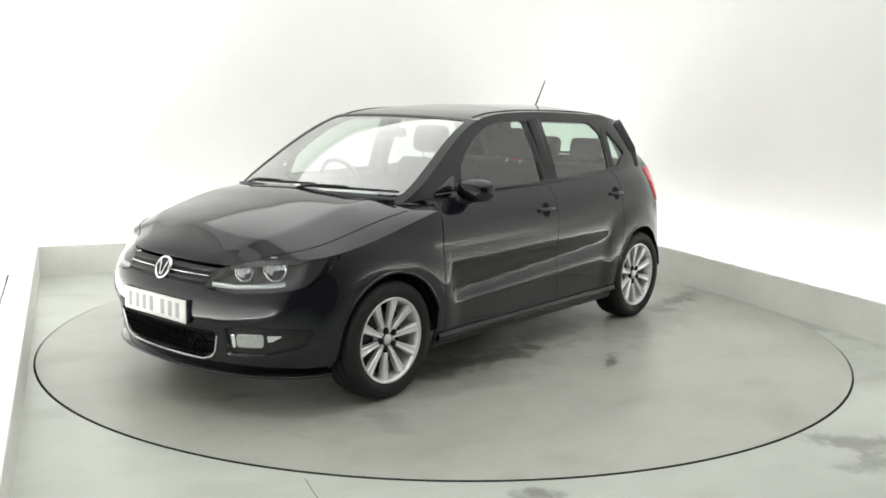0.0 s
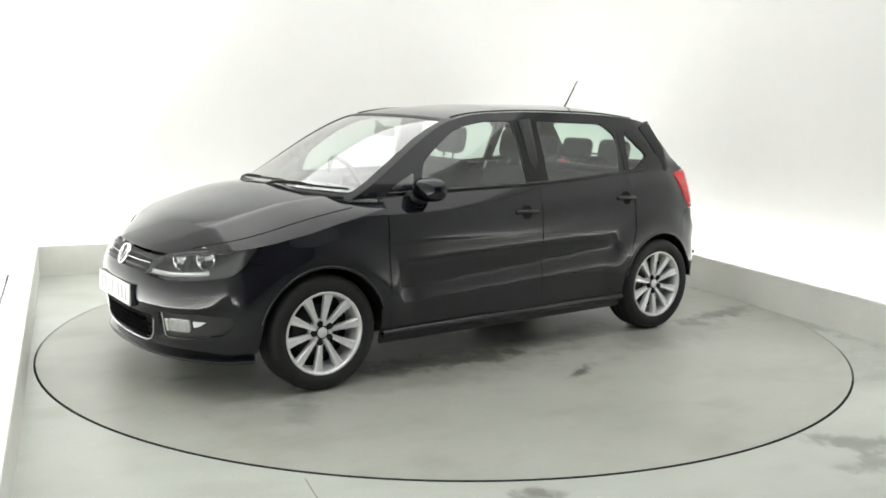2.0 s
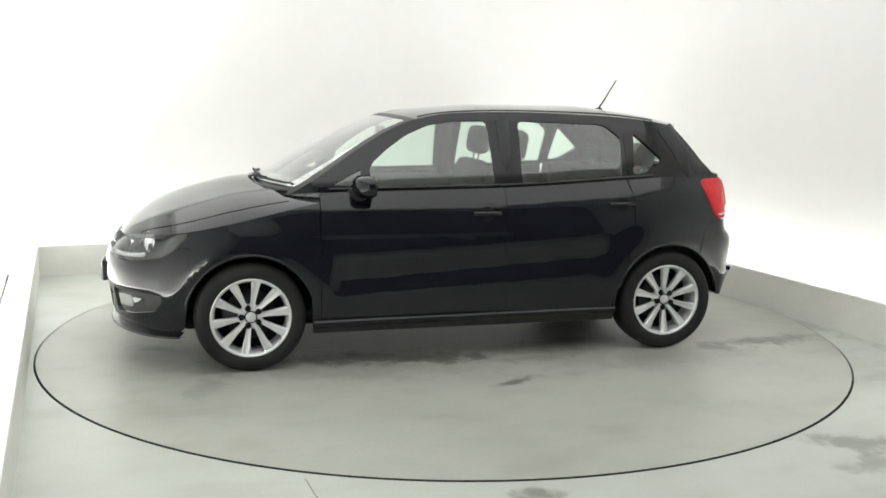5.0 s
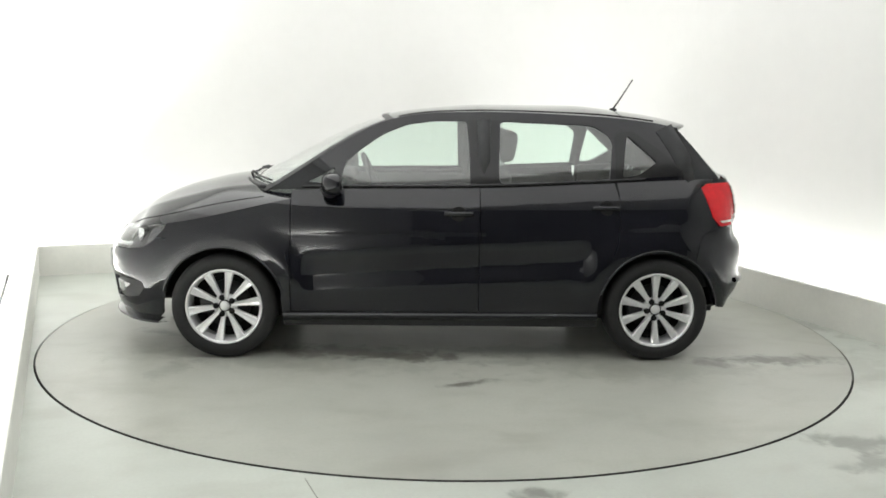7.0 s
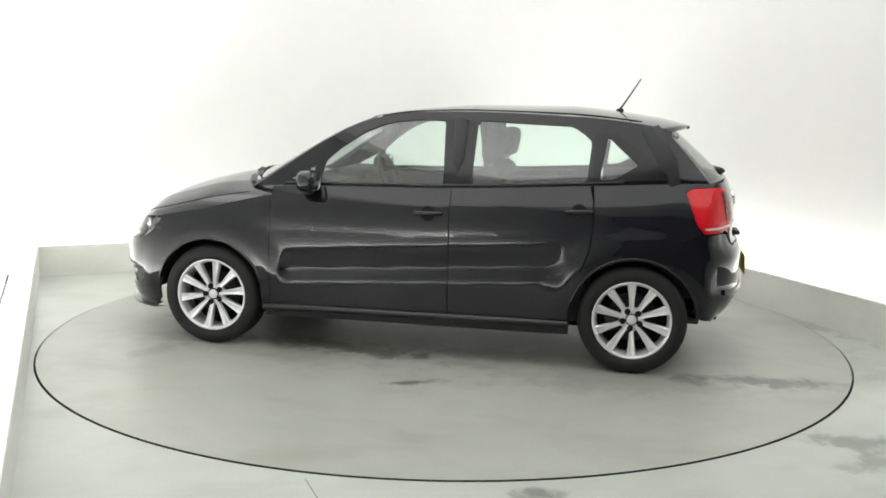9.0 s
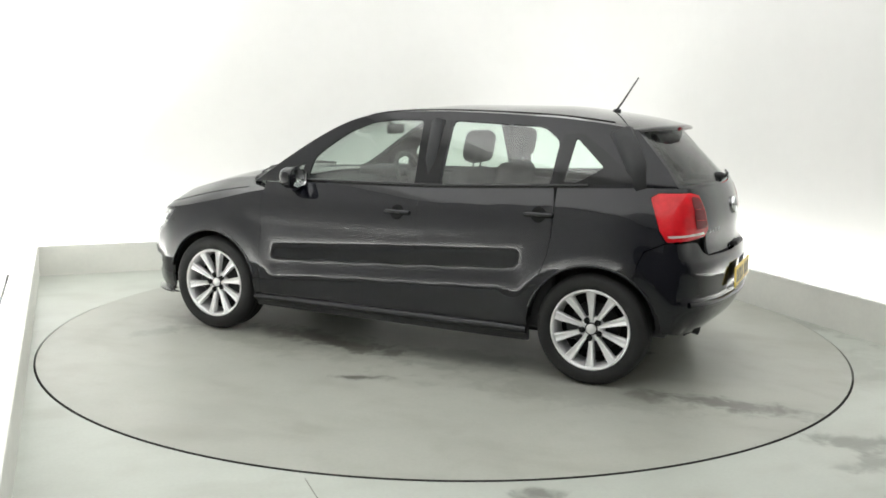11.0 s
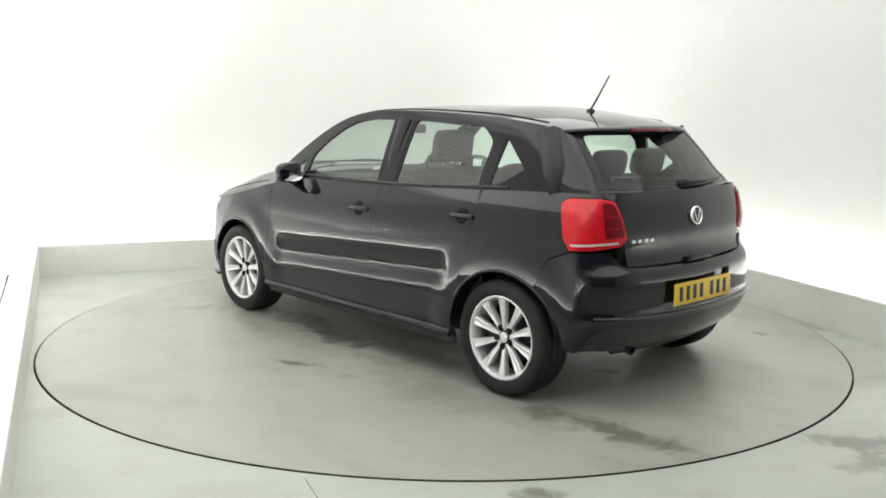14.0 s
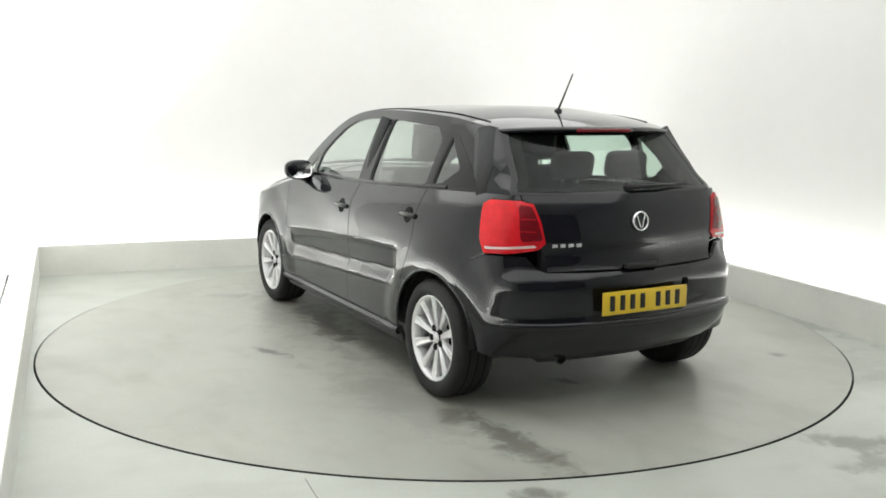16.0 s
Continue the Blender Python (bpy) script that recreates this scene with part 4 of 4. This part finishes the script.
def car_glasshouse(car):
    # side frame, cut out for the windows
    ts = np.linspace(0, 1, 14)
    ap = [(float(a), float(b)) for a, b in zip(*pillar(ts))]
    tl = [(float(a), float(b)) for a, b in zip(*tail(np.linspace(1, 0, 8)))]
    top = [(x, float(ROOF_EDGE(x))) for x in np.linspace(0.25, -1.34, 22)]
    low = [(x, float(BELT(x))) for x in np.linspace(-1.55, 0.98, 26)]
    outline = ap + top + tl + low
    win = [rounded(FRONT_WIN, 0.03), rounded(SAIL_WIN, 0.012), rounded(REAR_WIN, 0.035), rounded(QUARTER_WIN, 0.02)]
    frames = both("side_frame", G, outline, "paint", car, "glossy black roof pillars and window frames", holes=win, step=0.035, rim=0.02)
    for s in (False, True):
        for name, w in zip(("front_door_window", "sail_window", "rear_door_window", "quarter_window"), win):
            panel(name, G, w, "glass", car, step=0.06, rim=0, lift=-0.008, mirror=s, label="green-tinted side window")
        # pillars and lower frame bands in gloss black, standing a little proud
        panel("pillar_trim", G, [(-0.165, 1.0), (-0.305, 1.008), (-0.315, 1.36), (-0.145, 1.36)], "gloss_black", car, step=0.05, rim=0.004, lift=0.003, mirror=s)
        strip("belt_trim", G, [(x, float(BELT(x)) + 0.014) for x in np.linspace(0.80, -1.16, 30)], 0.018, "gloss_black", car, mirror=s, lift=0.005)
        q = rounded([(-0.99, 1.046), (-1.13, 1.052), (-1.41, 1.066), (-1.35, 1.125), (-1.24, 1.215), (-1.09, 1.315), (-0.99, 1.30)], 0.02)
        panel("quarter_trim", G, q, "gloss_black", car, holes=[win[3]], step=0.04, rim=0.003, lift=0.003, mirror=s)
    # windscreen
    panel("windscreen", W, [(-0.955, 0.0), (0.955, 0.0), (0.945, 0.985), (-0.945, 0.985)], "screen_glass", car, step=0.06, rim=0, lift=-0.003, label="clear laminated windscreen")
    panel("windscreen_surround", W, [(-1, -0.02), (1, -0.02), (1, 1), (-1, 1)], "black", car, holes=[rounded([(-0.935, 0.045), (0.935, 0.045), (0.915, 0.955), (-0.915, 0.955)], 0.06)], step=0.06, rim=0.006, lift=0.001)
    # roof and spoiler
    qs, vs = np.linspace(0, 1, 50), np.linspace(-1, 1, 45)
    rows = [T(vs, np.full(45, q)) for q in qs]
    edge = rows[-1] + np.array([0.012, 0, -0.022])
    under = rows[-6] + np.array([0, 0, -0.03])
    grid_mesh("roof", rows + [rows[-1] + np.array([-0.003, 0, -0.008]), edge, under], "paint", car, "glossy black roof with a tailgate spoiler", flip=True)
    for k in (-1, 1):
        line = [T(np.array(0.90 * k), np.array(q)) + [0, 0, 0.002] for q in np.linspace(0.02, 0.9, 40)]
        part("roof_gutter", tube_bm(line, 0.003, 6), "gap", car)
    # aerial
    b = T(np.array(0.0), np.array(0.775))
    ant = part("aerial", tube_bm([Vector(b) + Vector((0.0, 0, 0)), Vector(b) + Vector((-0.035, 0, 0.05)), Vector(b) + Vector((-0.125, 0, 0.195))], 0.0068, 8, taper=0.55), "black", car, "short black roof aerial")
    part("aerial_foot", box_bm((-0.030, -0.012, -0.012), (0.016, 0.012, 0.014), 0.009, 3), "black", ant, "", Matrix.Translation(Vector(b)))
    # cowl and wipers
    part("cowl", tube_bm([W(np.array(v), np.array(0.02)) + [0.012, 0, -0.004] for v in np.linspace(-0.94, 0.94, 24)], 0.012, 8), "black", car, "black scuttle panel under the windscreen")
    for v0, v1 in ((-0.62, 0.22), (0.1, 0.92)):
        line = [W(np.array(v), np.array(0.06 + 0.03 * abs(v - v0))) + [0.012, 0, 0.010] for v in np.linspace(v0, v1, 12)]
        w = part("windscreen_wiper", tube_bm(line, 0.009, 8, taper=0.7), "black", car, "black windscreen wiper")
        part("wiper_arm", tube_bm([line[0] + [0.03, 0, -0.01], line[2] + [0.016, 0, 0.008], line[6] + [0.004, 0, 0.008]], 0.008, 8, taper=0.7), "black", w)


def side_details(car, doors, rdoors):
    for i, s in enumerate((1, -1)):
        # door handles: a dark cup with a bar across it
        for dr, hx, hz in ((doors[i], -0.085, 0.845), (rdoors[i], -0.925, 0.885)):
            c = B(np.array(ux(hx)), np.array(hz))
            c[1] *= s
            tilt = 12 * s
            cup = part("handle_cup", lathe_bm([(0.0, 0.001), (0.030, 0.002), (0.040, 0.003), (0.043, 0.0)], 28), "gap", dr, "", Matrix.Translation(Vector(c)) @ pose(0, 0, 0, tilt) @ pose(0, 0, 0, 0, 0, 0 if s > 0 else 180))
            bm = box_bm((-0.085, 0.004, -0.013), (0.085, 0.032, 0.013), 0.011, 3)
            for v in bm.verts:
                v.co.y -= 0.020 * (v.co.x / 0.085) ** 2
            part("door_handle", bm, "paint", dr, "", Matrix.Translation(Vector(c)) @ pose(0, 0, 0, tilt) @ pose(0, 0, 0, 0, 0, 0 if s > 0 else 180))
        # sill
        sill = [(ux(0.905), 0.279), (ux(-0.895), 0.279), (ux(-0.89), 0.195), (ux(0.90), 0.195)]
        panel("sill_cover", B, sill, "black", car, step=0.05, rim=0.02, lift=-0.004, mirror=s < 0)
        strip("sill", B, [(ux(0.90), 0.255), (ux(0.0), 0.258), (ux(-0.885), 0.262)], 0.040, "paint", car, mirror=s < 0, lift=0.018, label="black door sill")
        # rolled lips of the wheel arches
        for hx, a0, a1 in ((1.235, 14, 164), (-1.235, 16, 168)):
            strip("arch_lip", B, arch(hx, a0, a1, ARCH + 0.007, 40), 0.015, "paint", car, mirror=s < 0, lift=0.004)
        # mirror: foot, shell and glass
        foot = part("mirror_foot", tube_bm([(0.67, s * 0.69, 0.950), (0.655, s * 0.74, 0.950), (0.63, s * 0.79, 0.965), (0.615, s * 0.82, 0.98)], 0.046, 12, taper=0.85), "black", car)
        bm = bmesh.new()
        bmesh.ops.create_uvsphere(bm, u_segments=28, v_segments=18, radius=1)
        for v in bm.verts:
            x, y, z = v.co
            fx = 0.078 if x > 0 else 0.03
            k = 1 - 0.12 * y * (1 if z < 0 else 0.3)
            sq = lambda a: math.copysign(abs(a) ** 0.72, a)
            v.co = (sq(x) * fx - 0.02 * y, sq(y) * 0.098, sq(z) * 0.064 * k)
            if s < 0:
                v.co.y *= -1
        if s < 0:
            bmesh.ops.reverse_faces(bm, faces=bm.faces[:])
        shell = part("door_mirror", bm, "paint", car, "glossy black door mirror", pose(0.605, s * 0.838, 1.005))
        bm = lathe_bm([(0.0, 0.0), (0.9, 0.0), (1.0, -0.05)], 32)
        for v in bm.verts:
            v.co = Vector((v.co.y * 0.1, math.copysign(abs(v.co.x) ** 0.72, v.co.x) * 0.080, math.copysign(abs(v.co.z) ** 0.72, v.co.z) * 0.052))
        part("mirror_glass", bm, "mirror", shell, "", pose(-0.032, 0, 0, 0, 0, 0))


def cabin(car):
    # floor pan and wheel wells
    bm = box_bm((-1.36, -0.56, 0.185), (1.60, 0.56, 0.275), 0.03)
    part("underbody", bm, "gap", car)
    for hx in (1.235, -1.235):
        for s in (1, -1):
            bm = bmesh.new()
            n = 24
            ring = [[bm.verts.new((hx + r * math.cos(a), s * y, HUB_Z + r * math.sin(a))) for a in (math.pi * (0.02 + 0.96 * i / n) for i in range(n + 1))] for r, y in ((0.345, 0.805), (0.36, 0.78), (0.36, 0.55))]
            for a, b in zip(ring, ring[1:]):
                for i in range(n):
                    bm.faces.new((a[i], a[i + 1], b[i + 1], b[i]))
            c = bm.verts.new((hx, s * 0.55, HUB_Z))
            for i in range(n):
                bm.faces.new((ring[2][i], ring[2][i + 1], c))
            part("wheel_well", bm, "gap", car)
    for s in (1, -1):
        # door cards close the cabin towards the doors
        part("door_card", box_bm((-1.0, s * 0.705 - 0.02, 0.25), (0.86, s * 0.705 + 0.02, 0.955), 0.02), "cabin", car)
        part("boot_side", box_bm((-1.60, s * 0.60 - 0.03, 0.40), (-1.0, s * 0.60 + 0.03, 1.04), 0.02), "cabin", car)
    part("cabin_floor", box_bm((-1.60, -0.68, 0.27), (1.0, 0.68, 0.31), 0.01), "cabin", car)
    part("boot_wall", box_bm((-1.72, -0.50, 0.40), (-1.66, 0.50, 1.0), 0.02), "cabin", car)
    part("bulkhead", box_bm((0.95, -0.66, 0.30), (1.0, 0.66, 0.90), 0.01), "gap", car)
    part("engine_shade", box_bm((1.02, -0.52, 0.27), (1.72, 0.52, 0.58), 0.05), "gap", car)
    part("parcel_shelf", box_bm((-1.60, -0.56, 0.985), (-1.16, 0.56, 1.005), 0.006), "cabin", car)
    # dashboard
    bm = box_bm((0.56, -0.69, 0.62), (1.04, 0.69, 0.955), 0.09, 4)
    dash = part("dashboard", bm, "cabin", car, "dark grey dashboard")
    part("instrument_hood", box_bm((0.55, -0.53, 0.93), (0.78, -0.19, 1.01), 0.035, 3), "cabin", dash)
    part("centre_console", box_bm((0.0, -0.11, 0.31), (0.62, 0.11, 0.62), 0.03), "cabin", car)
    # steering wheel on the right-hand side
    bm = bmesh.new()
    n, k, Rw, rw = 40, 10, 0.178, 0.016
    rings = [[bm.verts.new((rw * math.sin(b), (Rw + rw * math.cos(b)) * math.cos(a), (Rw + rw * math.cos(b)) * math.sin(a))) for b in (2 * math.pi * j / k for j in range(k))] for a in (2 * math.pi * i / n for i in range(n))]
    for i in range(n):
        for j in range(k):
            bm.faces.new((rings[i][j], rings[(i + 1) % n][j], rings[(i + 1) % n][(j + 1) % k], rings[i][(j + 1) % k]))
    box_bm((-0.005, -0.17, -0.02), (0.02, 0.17, 0.02), 0.006, 2, bm)
    box_bm((-0.005, -0.02, -0.17), (0.02, 0.02, 0.0), 0.006, 2, bm)
    box_bm((-0.03, -0.07, -0.06), (0.02, 0.07, 0.05), 0.02, 2, bm)
    part("steering_wheel", bm, "cabin", car, "dark three-spoke steering wheel", pose(0.44, -0.36, 0.935, 0, 24, 0))
    part("rear_view_mirror", box_bm((0.36, -0.11, 1.25), (0.39, 0.11, 1.31), 0.02, 3), "cabin", car)
    part("mirror_stalk", tube_bm([(0.44, 0, 1.34), (0.385, 0, 1.30)], 0.012), "cabin", car)

    def cushion(lo, hi, r, lean, base, bulge=0.0):
        bm = box_bm(lo, hi, r, 4)
        rot = Matrix.Rotation(radians(lean), 4, "Y")
        for v in bm.verts:
            v.co = rot @ v.co + Vector(base)
        return bm
    for y in (0.36, -0.36):
        seat = part("front_seat", cushion((-0.26, -0.25, -0.07), (0.26, 0.25, 0.07), 0.06, -6, (0.05, y, 0.50)), "cloth", car, "dark cloth front seat")
        part("seat_back", cushion((-0.06, -0.24, 0.0), (0.07, 0.24, 0.60), 0.06, -16, (-0.20, y, 0.50)), "cloth", seat)
        part("headrest", cushion((-0.05, -0.14, 0.0), (0.06, 0.14, 0.19), 0.05, -10, (-0.375, y, 1.115)), "cloth", seat)
        for dy in (-0.055, 0.055):
            part("headrest_post", tube_bm([(-0.36, y + dy, 1.04), (-0.378, y + dy, 1.15)], 0.007), "chrome", seat)
    bench = part("rear_bench", cushion((-0.25, -0.62, -0.08), (0.25, 0.62, 0.08), 0.06, -6, (-0.82, 0, 0.50)), "cloth", car, "dark cloth rear bench")
    part("bench_back", cushion((-0.07, -0.60, 0.0), (0.07, 0.60, 0.56), 0.06, -20, (-1.06, 0, 0.50)), "cloth", bench)
    for y in (0.36, 0, -0.36):
        part("headrest", cushion((-0.045, -0.13, 0.0), (0.05, 0.13, 0.15), 0.045, -12, (-1.235, y, 1.075)), "cloth", bench)
        for dy in (-0.05, 0.05):
            part("headrest_post", tube_bm([(-1.225, y + dy, 1.0), (-1.245, y + dy, 1.10)], 0.007), "chrome", bench)
    # roof lining and pillars inside
    vs = np.linspace(-0.93, 0.93, 21)
    rows = [T(vs, np.full(21, q)) - np.array([0, 0, 0.035]) for q in np.linspace(0.02, 0.9, 14)]
    grid_mesh("headlining", rows, "cabin", car)
    for s in (1, -1):
        part("b_pillar_lining", tube_bm([(-0.23, s * 0.70, 0.95), (-0.23, s * 0.66, 1.15), (-0.23, s * 0.585, 1.36)], 0.045, 8), "cabin", car)
        part("d_pillar_lining", tube_bm([(-1.42, s * 0.62, 1.0), (-1.38, s * 0.60, 1.15), (-1.28, s * 0.54, 1.32)], 0.07, 8), "cabin", car)


def build_car():
    car = new("car")
    tagged(car, "black five-door hatchback with silver ten-spoke alloy wheels", "car")
    doors, rdoors = car_body(car)
    car_rear(car)
    car_front(car)
    car_glasshouse(car)
    side_details(car, doors, rdoors)
    cabin(car)
    wheel_mesh_parts(car)
    return car


booth()
disc = turntable()
car = build_car()


def motions():
    rows, turn = [], []
    for t, a in TURN:
        c, s = math.cos(radians(a)), math.sin(radians(a))
        rows.append((t, pose(PIVOT[0] + c * HUB_OFF[0] - s * HUB_OFF[1], PIVOT[1] + s * HUB_OFF[0] + c * HUB_OFF[1], RISE - 0.001, 0, 0, a)))
        turn.append((t, pose(*CENTRE, 0, 0, 0, a)))
    walk(car, rows)
    walk(disc, turn)


motions()
